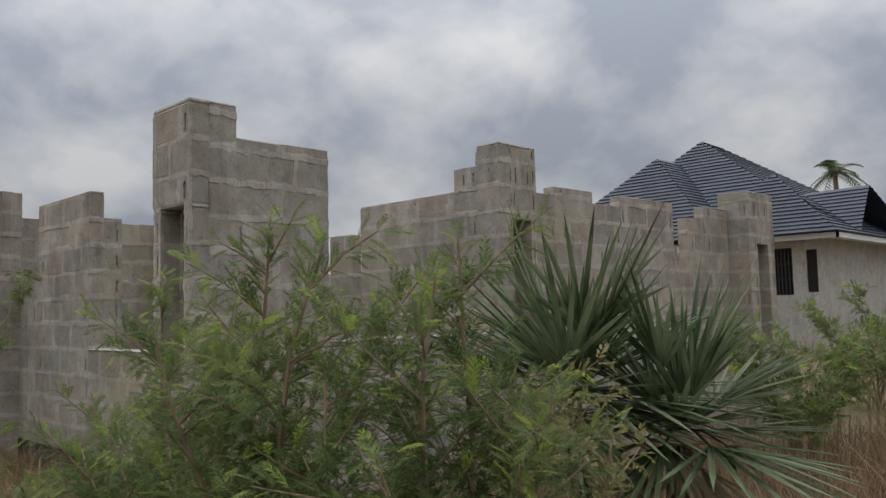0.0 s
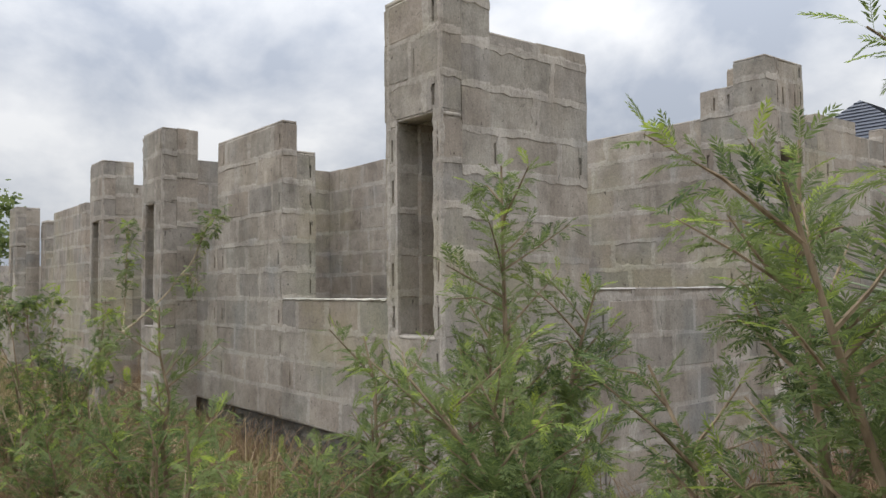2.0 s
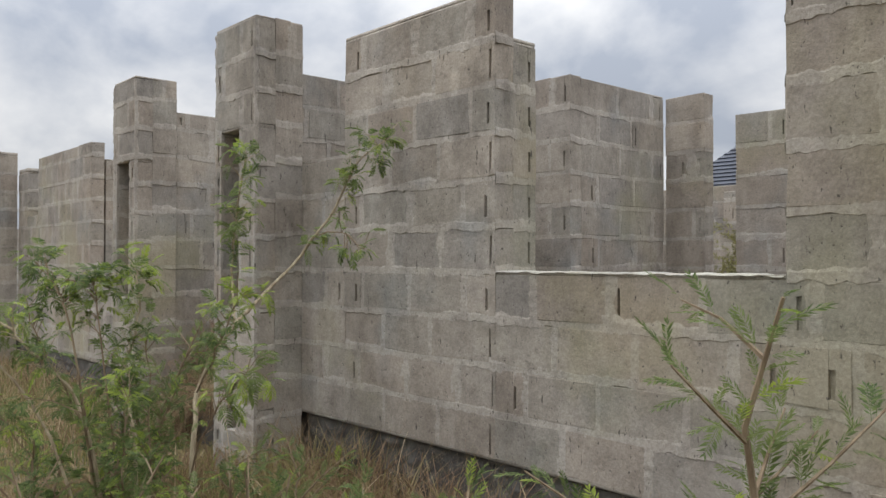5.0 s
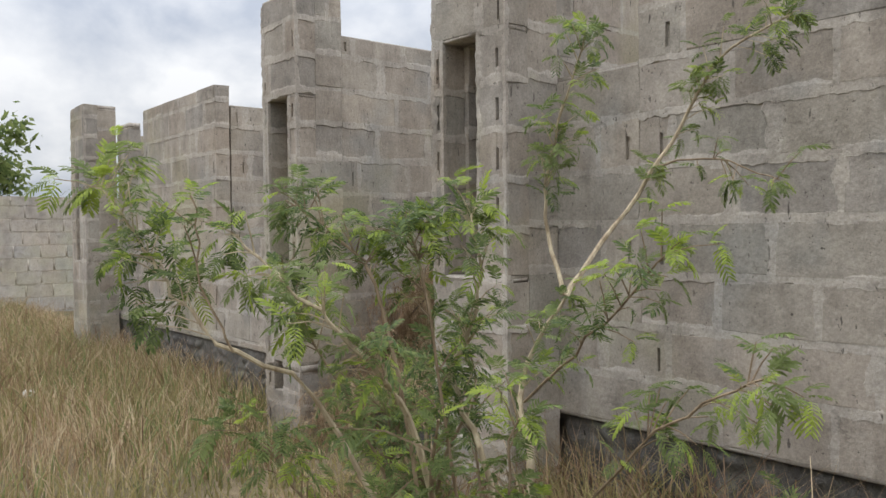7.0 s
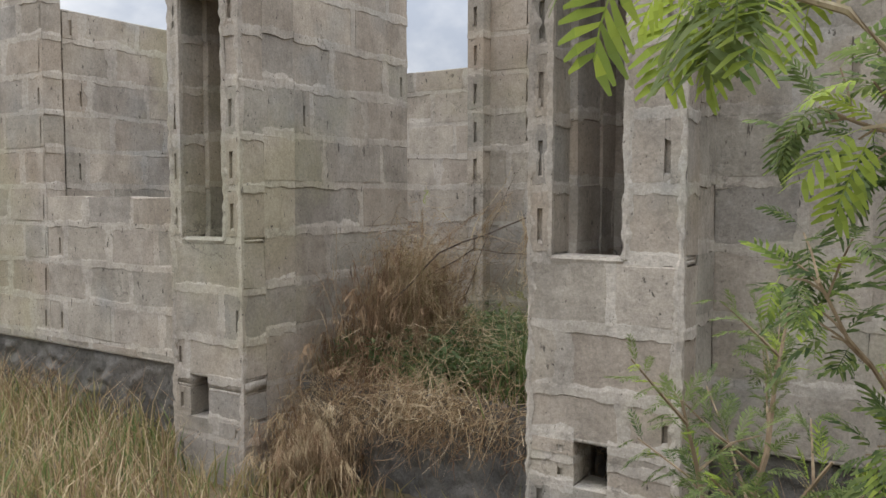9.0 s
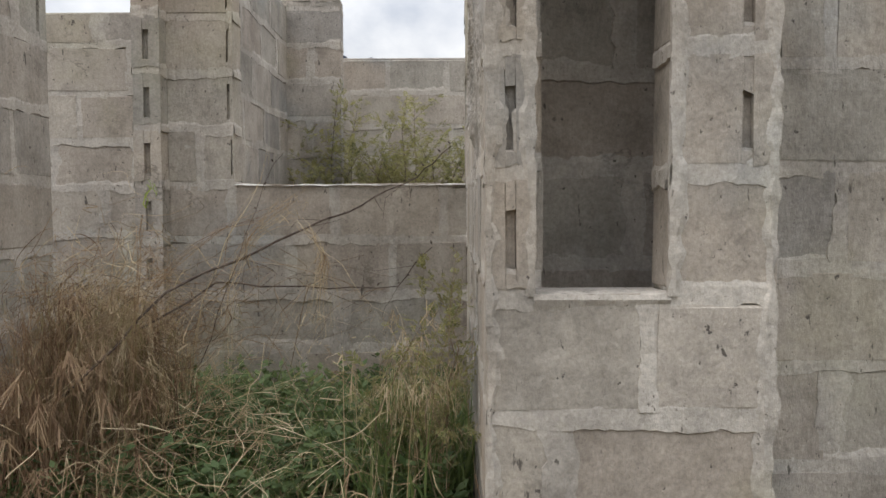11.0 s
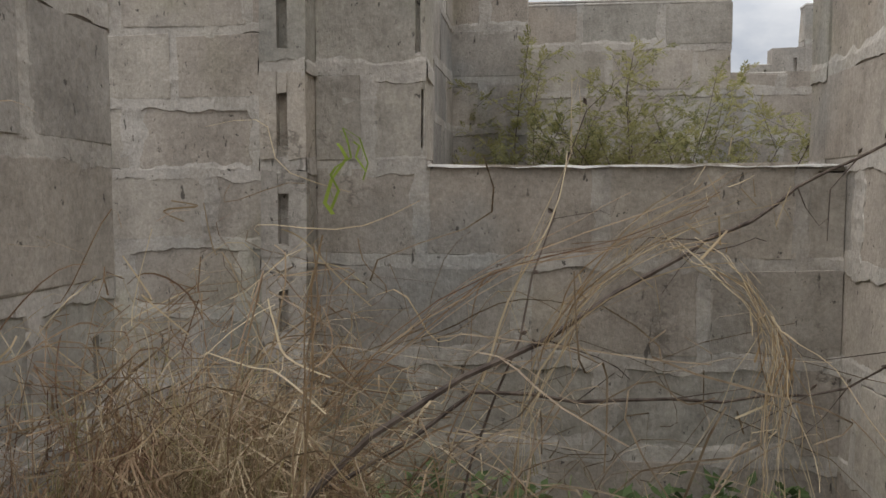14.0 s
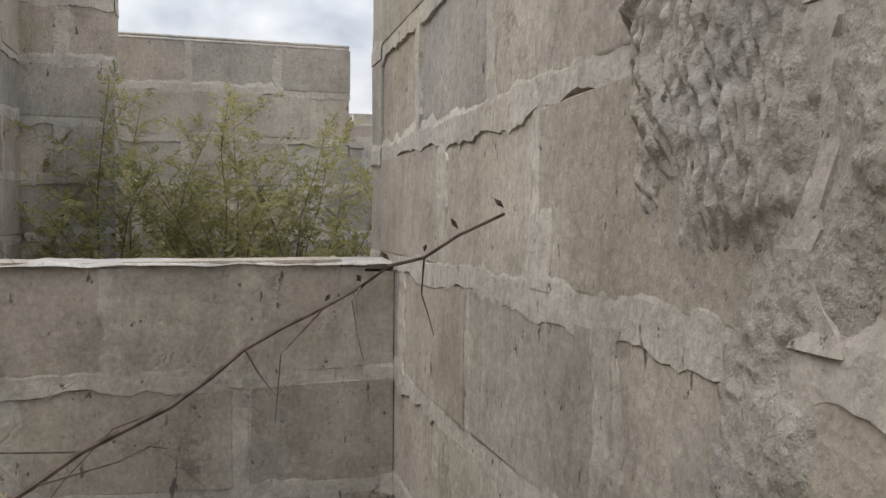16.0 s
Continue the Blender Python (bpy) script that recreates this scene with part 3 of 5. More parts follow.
block_wall("wall_east_pier_side", "grey cement block pier with a tall narrow niche", "y", -6.89, 0.14, [(10.49, 10.58, -0.1, 3.17), (10.58, 10.92, -0.1, 1.2), (10.58, 10.92, 2.5, 3.17), (10.92, 11.1, -0.1, 3.17)], 66)
block_wall("wall_east_pier_back", GREY, "y", -7.15, 0.10, [(10.49, 11.1, -0.1, 3.1)], 67)
block_wall("wall_north", GREY, "x", 11.2, TH, [(-18.4, -7.1, 0.54, 2.6)], 68, smears=False)
block_wall("wall_west", GREY, "y", -18.4, TH, [(3.3, 11.2, 0.2, 2.6)], 69, smears=False)

# ---- boundary wall ----
block_wall("wall_boundary", "long grey cement block boundary wall", "y", -24.15, TH, [(-4, 14, -0.1, 2.12)], 71, pale=True, base=-0.1, smears=False)


# ---- plants ----
def tube(bm, pts, r0, r1, sides=5):
    """A tapered tube along points."""
    rings = []
    for i, p in enumerate(pts):
        p = Vector(p)
        d = (Vector(pts[min(i + 1, len(pts) - 1)]) - Vector(pts[max(i - 1, 0)])).normalized()
        u = d.orthogonal().normalized()
        w = d.cross(u)
        r = r0 + (r1 - r0) * i / (len(pts) - 1)
        rings.append([bm.verts.new(p + r * (math.cos(2 * math.pi * k / sides) * u + math.sin(2 * math.pi * k / sides) * w)) for k in range(sides)])
    for a, b in zip(rings, rings[1:]):
        for k in range(sides):
            bm.faces.new((a[k], a[(k + 1) % sides], b[(k + 1) % sides], b[k]))
    bm.faces.new(rings[0][::-1])
    bm.faces.new(rings[-1])


def feather(pairs, reach, seed, wide=0.050):
    """A twice-feathered leaf of unit length along +x: (verts, quads), drooping a little."""
    rng = np.random.RandomState(seed)
    vs, qs = [], []

    def quad(a, b, c, d):
        qs.append([len(vs) + i for i in range(4)])
        vs.extend((a, b, c, d))

    def at(s):
        return np.array((s, 0.0, 0.06 * s - 0.28 * s * s))

    for i in range(3):
        a, b = at(i / 3), at((i + 1) / 3)
        o = np.array((0, 0.007, 0))
        quad(a - o, b - o, b + o, a + o)
    for i in range(pairs):
        s = 0.16 + 0.84 * (i + 0.5) / pairs
        for side in (-1, 1):
            root = at(s)
            ang = radians(rng.uniform(36, 58)) if i < pairs - 1 else radians(22)
            d = np.array((math.cos(ang), side * math.sin(ang), rng.uniform(-0.30, 0.05)))
            length = reach * (0.75 + 0.5 * math.sin(math.pi * (i + 1) / (pairs + 1))) * rng.uniform(0.85, 1.1)
            n = np.array((-d[1], d[0], rng.uniform(-0.25, 0.25)))
            n = n / np.linalg.norm(n)
            sag = np.array((0, 0, -0.14 * length))
            quad(root, root + d * length * 0.45 - n * wide, root + d * length + sag, root + d * length * 0.45 + n * wide)
    return np.array(vs), np.array(qs)


FEATHERS = [feather(12, 0.23, 1, 0.026), feather(11, 0.25, 2, 0.028), feather(13, 0.21, 3, 0.024)]
SMALL_FEATHERS = [feather(4, 0.40, 4, 0.085), feather(4, 0.40, 5, 0.08)]


def place_many(template_list, frames, name, material):
    """Joins copies of leaf templates, one at each (matrix 3x3, origin)."""
    vs, qs, n = [], [], 0
    for i, (m, o) in enumerate(frames):
        v, q = template_list[i % len(template_list)]
        vs.append(v @ m.T + o)
        qs.append(q + n)
        n += len(v)
    return raw_mesh(name, np.concatenate(vs), np.concatenate(qs), material)


def basis(d, rng, scale, droop=0.0):
    d = np.asarray(d, float)
    d = d / np.linalg.norm(d)
    d = d + np.array((0, 0, -droop))
    d /= np.linalg.norm(d)
    up = np.array((rng.uniform(-0.4, 0.4), rng.uniform(-0.4, 0.4), 1.0))
    side = np.cross(up, d)
    side /= np.linalg.norm(side)
    return np.stack([d, side, np.cross(d, side)], 1) * scale


def feathery_bush(label, base, stems, seed, size=0.078, density=1.0, leaf=LEAF, feathers=FEATHERS, group="feathery bushes", trunk=0.016, tree_bark=BARK, name="feathery_bush", start=0.3):
    """base: foot of the bush; stems: tips (dx, dy, height above the foot)."""
    rng = random.Random(seed)
    root = tagged(new(name), label, "bush", group)
    root.location = base
    frames, young = [], []
    for tip in stems:
        bm = bmesh.new()
        tip = Vector(tip)
        bend = Vector((rng.uniform(-0.1, 0.1), rng.uniform(-0.1, 0.1), 0.0))
        pts = []
        for i in range(8):
            s = i / 7
            p = Vector((tip.x * s ** 1.5, tip.y * s ** 1.5, tip.z * s)) + bend * math.sin(math.pi * s) + 0.02 * Vector((rng.uniform(-1, 1), rng.uniform(-1, 1), 0)) * (s > 0)
            pts.append(p)
        length = sum((b - a).length for a, b in zip(pts, pts[1:]))
        tube(bm, pts, trunk * (0.6 + 0.4 * tip.z), min(0.003, trunk * 0.25))
        twigs = max(3, int(9 * length * density))
        lines = [pts[3:]]
        for k in range(twigs):
            s = start + (0.95 - start) * (k + rng.random()) / twigs
            i = min(6, int(s * 7))
            a = pts[i].lerp(pts[i + 1], s * 7 - i)
            ang = rng.uniform(0, 2 * math.pi)
            reach = rng.uniform(0.16, 0.42) * (1.15 - 0.5 * s) * min(1.0, 0.5 + 0.4 * length)
            d = Vector((math.cos(ang), math.sin(ang), rng.uniform(0.2, 0.9))).normalized()
            tw = [a, a + d * reach * 0.5 + Vector((0, 0, 0.02)), a + d * reach + Vector((0, 0, rng.uniform(-0.02, 0.06)))]
            tube(bm, tw, trunk * 0.26, trunk * 0.1, 4)
            lines.append(tw)
        part("stem", bm, tree_bark, root)
        for ln in lines:
            total = sum((b - a).length for a, b in zip(ln, ln[1:]))
            count = max(3, int(total * 62 * density))
            for k in range(count):
                s = (k + rng.random()) / count * (len(ln) - 1)
                i = min(len(ln) - 2, int(s))
                p = ln[i].lerp(ln[i + 1], s - i)
                along = (ln[i + 1] - ln[i]).normalized()
                ang = rng.uniform(0, 2 * math.pi)
                side = (along.orthogonal().normalized())
                d = side * math.cos(ang) + along.cross(side) * math.sin(ang) + along * 1.1 + Vector((0, 0, 0.2))
                sc = size * rng.uniform(0.55, 1.15)
                frame3 = (basis(d, rng, sc, rng.uniform(-0.25, 0.6)), np.array(p))
                (young if s > 0.7 * (len(ln) - 1) and rng.random() < 0.26 else frames).append(frame3)
    for nm, fr, mt, lab in (("crown", frames, leaf, ""), ("young_leaves", young, LEAF_YOUNG if leaf is LEAF else leaf, "fresh yellow-green leaf tips")):
        if fr:
            ob = new(nm, place_many(feathers, fr, nm, mt))
            ob.parent = root
            tagged(ob, lab, kind="stuff")
    return root


def ring_of(rng, n, spread, h0, h1):
    res = []
    for k in range(n):
        a, r = 2 * math.pi * (k + rng.random() * 0.7) / n, spread * rng.uniform(0.4, 1.0)
        res.append((r * math.cos(a), r * math.sin(a), rng.uniform(h0, h1)))
    return res


G = 0.08
GREEN_BUSH = "green feathery-leaved wild bush growing before the ruin"
rr = random.Random(5)
feathery_bush(GREEN_BUSH, (-4.12, 1.52, G), [(0.02, 0.0, 1.9), (-0.35, 0.1, 1.7), (0.3, -0.05, 1.8), (-0.2, -0.25, 1.6), (0.1, 0.35, 1.7), (-0.45, 0.3, 1.5), (-0.6, 0.0, 1.3), (0.3, 0.35, 1.45)], 101, density=1.5)
feathery_bush(GREEN_BUSH, (-3.55, 1.50, G), [(0.0, 0.1, 1.72), (-0.1, 0.25, 1.82), (0.25, 0.2, 1.45), (0.1, -0.15, 1.35), (-0.25, -0.05, 1.5), (0.0, 0.4, 1.5)], 102, density=1.6)
feathery_bush("low green feathery bush with yellowish tips", (-3.85, 2.1, G), ring_of(rr, 7, 0.45, 0.9, 1.42), 103, leaf=LEAF_OLIVE, feathers=SMALL_FEATHERS, size=0.06, density=1.2)
feathery_bush(GREEN_BUSH, (-4.9, 1.75, G), ring_of(rr, 8, 0.55, 0.9, 1.4), 104, density=1.6)
feathery_bush("slim green sapling with feathery leaves", (-5.66, 2.02, G), [(0.08, -0.1, 1.82), (0.22, 0.15, 1.45), (-0.15, 0.05, 1.35), (0.1, 0.25, 1.2), (0.25, -0.15, 1.1)], 105, density=1.5)
feathery_bush(GREEN_BUSH, (-6.25, 2.15, G), ring_of(rr, 5, 0.35, 1.0, 1.38), 106, density=1.2)
feathery_bush("low green feathery bush among dry grass", (-5.9, 1.3, G), ring_of(rr, 5, 0.4, 0.7, 1.2), 107, density=1.3)
feathery_bush("slender green sapling in dry grass", (-7.25, 1.45, G), [(0.02, 0.0, 1.38), (-0.1, 0.05, 1.05), (0.1, -0.05, 0.9)], 108, density=0.9, size=0.075)
feathery_bush("low green feathery bush", (-9.35, 1.75, G), ring_of(rr, 5, 0.3, 0.45, 0.75), 110, density=0.9)
feathery_bush("low green bush among dry grass", (-5.35, 1.35, G), ring_of(rr, 5, 0.4, 0.55, 0.95), 130, density=1.1)
feathery_bush("low green bush among dry grass", (-6.7, 1.9, G), ring_of(rr, 5, 0.45, 0.6, 1.0), 131, density=0.9)
feathery_bush("low green feathery bush", (-10.75, 1.95, G), ring_of(rr, 5, 0.3, 0.7, 1.15), 132, density=1.0)
feathery_bush("low green feathery bush in dry grass", (-9.7, 1.3, G), ring_of(rr, 4, 0.3, 0.5, 0.85), 133, density=0.9)
feathery_bush("low green feathery bush in dry grass", (-8.0, 1.6, G), ring_of(rr, 6, 0.4, 0.6, 0.95), 111, density=1.2)
feathery_bush("low green feathery bush in dry grass", (-8.75, 1.4, G), ring_of(random.Random(77), 6, 0.4, 0.4, 0.75), 134, density=1.2)
feathery_bush("green bush beyond the ruin", (-5.2, 7.8, G), ring_of(rr, 7, 0.9, 0.8, 1.5), 112, feathers=SMALL_FEATHERS, leaf=LEAF, density=0.8, size=0.12)
feathery_bush("green bush beyond the ruin", (-3.9, 8.6, G), ring_of(rr, 7, 0.9, 0.8, 1.4), 113, feathers=SMALL_FEATHERS, leaf=LEAF, density=0.8, size=0.12)
feathery_bush("green bush beyond the ruin", (-4.6, 11.0, G), ring_of(rr, 8, 1.3, 1.0, 2.0), 114, feathers=SMALL_FEATHERS, leaf=LEAF, density=0.8, size=0.12)
feathery_bush("green bush beyond the ruin", (-6.3, 13.5, G), ring_of(rr, 8, 1.3, 1.0, 2.0), 115, feathers=SMALL_FEATHERS, leaf=LEAF, density=0.8, size=0.12)
for bx, by, bz, sd in ((-12.42, 6.5, 0.0, 120), (-12.05, 6.3, 0.05, 121), (-11.72, 6.0, -0.1, 123), (-10.7, 7.6, -0.1, 122)):
    feathery_bush("half-dry olive bush growing inside the roofless room", (bx, by, FLOOR), ring_of(rr, 13, 0.55, 0.85 + bz, 1.52 + bz), sd, leaf=LEAF_OLIVE, feathers=SMALL_FEATHERS, size=0.046, density=1.15, trunk=0.0045, tree_bark=BARK_DARK, group="olive bushes", name="olive_bush")


feathery_bush("thin straggling weed beside the pier", (-11.9, 3.5, FLOOR), [(0.1, 0.05, 0.62), (0.02, -0.2, 0.5), (-0.12, 0.1, 0.42)], 140, leaf=LEAF_OLIVE, feathers=SMALL_FEATHERS, size=0.045, density=0.6, trunk=0.004, group="porch weeds", name="weed_plant")

feathery_bush("thin straggling weed with tiny pale flowers beside the pier", (-11.84, 3.36, FLOOR), [(0.06, 0.1, 0.66), (0.04, -0.08, 0.58), (-0.06, 0.16, 0.5), (0.05, 0.25, 0.55)], 141, leaf=LEAF_OLIVE, feathers=SMALL_FEATHERS, size=0.026, density=0.9, trunk=0.002, group="porch weeds", name="weed_plant")
feathery_bush("thin straggling weed with tiny pale flowers beside the pier", (-11.84, 3.27, FLOOR), [(0.06, 0.05, 0.72), (0.05, -0.04, 0.6), (-0.08, 0.1, 0.45)], 142, leaf=LEAF_OLIVE, feathers=SMALL_FEATHERS, size=0.026, density=0.9, trunk=0.002, group="porch weeds", name="weed_plant")


# forked bush with arching, twice-feathered leaves in tufts
def arching_leaf(pairs, reach, seed, sag):
    """A twice-feathered leaf of unit length along +x that arches over; each pinna is a narrow bent strip."""
    rng = np.random.RandomState(seed)
    vs, qs = [], []

    def quad(*pts):
        qs.append([len(vs) + i for i in range(4)])
        vs.extend(pts)

    def at(s):
        return np.array((s - 0.12 * sag * s * s, 0.0, 0.22 * s - sag * s * s))

    for i in range(4):
        a, b, o = at(i / 4), at((i + 1) / 4), np.array((0, 0.008, 0))
        quad(a - o, b - o, b + o, a + o)
    for i in range(pairs):
        s = 0.2 + 0.8 * (i + 0.5) / pairs
        for side in (-1, 1):
            root = at(s)
            ang = radians(rng.uniform(55, 72) - 22 * i / pairs)
            d = np.array((math.cos(ang), side * math.sin(ang), rng.uniform(-0.12, 0.06) - 0.5 * sag * s))
            n = np.array((-d[1], d[0], rng.uniform(-0.2, 0.2)))
            n *= 0.042 / np.linalg.norm(n)
            ln = reach * (0.62 + 0.5 * math.sin(math.pi * (i + 1) / (pairs + 1))) * rng.uniform(0.88, 1.08)
            mid, tip = root + d * ln * 0.55, root + d * ln + np.array((0, 0, -0.22 * ln))
            quad(root - n * 0.4, mid - n, mid + n, root + n * 0.4)
            quad(mid - n, tip - n * 0.35, tip + n * 0.35, mid + n)
    return np.array(vs), np.array(qs)


ARCHING = [arching_leaf(8, 0.36, 1, 0.35), arching_leaf(9, 0.33, 2, 0.65), arching_leaf(8, 0.34, 3, 0.95), arching_leaf(7, 0.38, 4, 0.5)]


def smooth_line(pts, per=5):
    p = [Vector(q) for q in pts]
    res = []
    for i in range(len(p) - 1):
        p0, p1, p2, p3 = p[max(0, i - 1)], p[i], p[i + 1], p[min(len(p) - 1, i + 2)]
        for k in range(per):
            f = k / per
            res.append(0.5 * (2 * p1 + (p2 - p0) * f + (2 * p0 - 5 * p1 + 4 * p2 - p3) * f * f + (3 * p1 - p0 - 3 * p2 + p3) * f ** 3))
    return res + [p[-1]]


def forked_bush(label, arms, seed, size=0.078):
    """arms: (points from foot to tip, thickness at the foot, share of the length that is bare, tufts a metre)."""
    rng = random.Random(seed)
    root = tagged(new("forked_bush"), label, "bush", "feathery bushes")
    old, young = [], []

    def tuft(p, way, n, scale):
        fresh = rng.random() < 0.4
        for k in range(n):
            az = 2.4 * k + rng.uniform(-0.4, 0.4)
            side = way.orthogonal().normalized()
            d = side * math.cos(az) + way.cross(side) * math.sin(az) + way * rng.uniform(0.2, 0.8) + Vector((0, 0, 0.15))
            leafy = (basis(d, rng, size * scale * rng.uniform(0.6, 1.1), rng.uniform(-0.2, 0.5)), np.array(p + way * rng.uniform(-0.03, 0.01)))
            (young if fresh and rng.random() < 0.6 else old).append(leafy)

    for pts, r0, bare, rate in arms:
        line = smooth_line(pts)
        line = [q + 0.008 * Vector((rng.uniform(-1, 1), rng.uniform(-1, 1), rng.uniform(-1, 1))) for q in line]
        bm = bmesh.new()
        tube(bm, line, r0, max(0.0022, r0 * 0.3), 6)
        total = sum((b - a).length for a, b in zip(line, line[1:]))
        for k in range(max(2, int(total * rate * (1 - bare)))):
            s = (bare + (1 - bare) * rng.random()) * (len(line) - 1)
            i = min(len(line) - 2, int(s))
            a, way = line[i].lerp(line[i + 1], s - i), (line[i + 1] - line[i]).normalized()
            az, reach = rng.uniform(0, 6.28), rng.uniform(0.03, 0.13)
            side = way.orthogonal().normalized()
            d = (side * math.cos(az) + way.cross(side) * math.sin(az) + way * 0.7 + Vector((0, 0, 0.25))).normalized()
            e = a + d * reach
            tube(bm, [a, a.lerp(e, 0.5) + Vector((0, 0, 0.006)), e], 0.0022, 0.0014, 4)
            tuft(e, d, rng.randint(3, 5), rng.uniform(0.75, 1.1))
        tuft(line[-1], (line[-1] - line[-2]).normalized(), 6, 1.05)
        part("branch", bm, BARK_PALE if r0 > 0.006 else BARK, root)
    for nm, fr, mt, lab in (("crown", old, LEAF, ""), ("young_leaves", young, LEAF_YOUNG, "fresh yellow-green leaf tufts")):
        ob = new(nm, place_many(ARCHING, fr, nm, mt))
        ob.parent = root
        tagged(ob, lab, kind="stuff")
    return root


forked_bush("broad green feathery bush with pale forked stems beside the pier", [
    ([(-10.12, 1.9, 0.05), (-10.2, 1.95, 0.7), (-10.34, 2.05, 0.94), (-10.29, 2.2, 1.21)], 0.016, 0.5, 20),
    ([(-10.29, 2.2, 1.21), (-10.43, 2.25, 1.47), (-10.38, 2.25, 1.72), (-10.2, 2.2, 2.03)], 0.008, 0.36, 46),
    ([(-10.29, 2.2, 1.21), (-10.31, 2.47, 1.43), (-10.24, 2.7, 1.73), (-10.11, 2.78, 2.0), (-9.83, 2.76, 2.1)], 0.010, 0.34, 34),
    ([(-10.27, 2.65, 1.65), (-10.03, 2.65, 1.65), (-9.78, 2.6, 1.56)], 0.004, 0.3, 26),
    ([(-9.95, 1.62, 0.05), (-9.99, 1.6, 0.79), (-10.14, 1.6, 1.03), (-10.08, 1.65, 1.26), (-10.12, 1.65, 1.46)], 0.010, 0.35, 34),
    ([(-9.98, 1.55, 0.05), (-10.02, 1.4, 0.91), (-9.98, 1.25, 1.11), (-10.05, 1.15, 1.25), (-10.23, 1.05, 1.41)], 0.010, 0.45, 34),
    ([(-10.0, 1.5, 0.1), (-10.12, 1.25, 0.95), (-10.22, 1.0, 1.18), (-10.33, 0.92, 1.31), (-10.44, 0.88, 1.43), (-10.57, 0.84, 1.55)], 0.0075, 0.4, 32),
    ([(-10.2, 1.02, 1.16), (-10.25, 0.97, 1.31), (-10.28, 0.97, 1.5)], 0.003, 0.3, 14),
    ([(-10.05, 1.5, 0.3), (-10.16, 1.4, 1.21), (-10.31, 1.4, 1.38), (-10.62, 1.38, 1.52)], 0.006, 0.4, 30),
    ([(-10.0, 1.6, 0.2), (-10.1, 1.5, 1.21), (-10.19, 1.5, 1.43)], 0.005, 0.3, 34),
    ([(-10.27, 2.0, 0.9), (-9.98, 1.95, 1.12), (-9.67, 1.9, 1.37)], 0.005, 0.25, 40),
    ([(-10.1, 1.8, 0.3), (-9.75, 1.8, 0.85), (-9.52, 1.8, 1.03), (-9.36, 1.8, 1.13)], 0.005, 0.3, 26),
    ([(-10.1, 1.6, 0.1), (-10.35, 1.55, 0.7), (-10.5, 1.4, 1.1), (-10.6, 1.35, 1.3)], 0.006, 0.2, 34),
    ([(-10.1, 1.5, 0.1), (-10.3, 1.35, 0.6), (-10.45, 1.15, 0.95)], 0.006, 0.15, 34),
    ([(-10.0, 1.6, 0.1), (-9.85, 1.5, 0.6), (-9.8, 1.5, 1.0)], 0.006, 0.15, 34),
    ([(-10.1, 1.7, 0.1), (-10.2, 1.75, 0.7), (-10.25, 1.75, 1.15)], 0.006, 0.15, 34),
], 209)
feathery_bush("low green feathery bush under the forked bush", (-10.1, 1.5, G), ring_of(random.Random(31), 8, 0.4, 0.45, 0.95), 210, feathers=ARCHING, size=0.075, density=0.6)

# fan palm
def fan_leaf(bm, foot, way, stalk, blade, n, spread, rng, width=0.0125):
    way = Vector(way).normalized()
    hub = Vector(foot) + way * stalk
    tube(bm, [foot, Vector(foot).lerp(hub, 0.5) + Vector((0, 0, 0.03)), hub], 0.009, 0.006, 4)
    side = way.cross(Vector((0, 0, 1)))
    side = side.normalized() if side.length > 0.05 else Vector((1, 0, 0))
    up = side.cross(way)
    for k in range(n):
        a = radians(spread) * ((k + 0.5) / n - 0.5) + rng.uniform(-0.03, 0.03)
        d = (way * math.cos(a) + side * math.sin(a) + up * rng.uniform(-0.05, 0.12)).normalized()
        across = (up.cross(d)).normalized()
        length = blade * (1.0 - 0.3 * abs(a) / radians(max(spread, 1)) * 2) * rng.uniform(0.85, 1.1)
        sag = rng.uniform(0.02, 0.12)
        rows = []
        for j in range(5):
            s = j / 4
            p = hub + d * length * s + Vector((0, 0, -sag * s * s * length))
            w = width * (0.35 + 1.0 * math.sin(math.pi * min(1, 0.18 + 0.82 * s) * 0.97)) * (1 if j < 4 else 0.12)
            rows.append((bm.verts.new(p - across * w), bm.verts.new(p - up * w * 0.45), bm.verts.new(p + across * w)))
        for r0, r1 in zip(rows, rows[1:]):
            bm.faces.new((r0[0], r0[1], r1[1], r1[0]))
            bm.faces.new((r0[1], r0[2], r1[2], r1[1]))


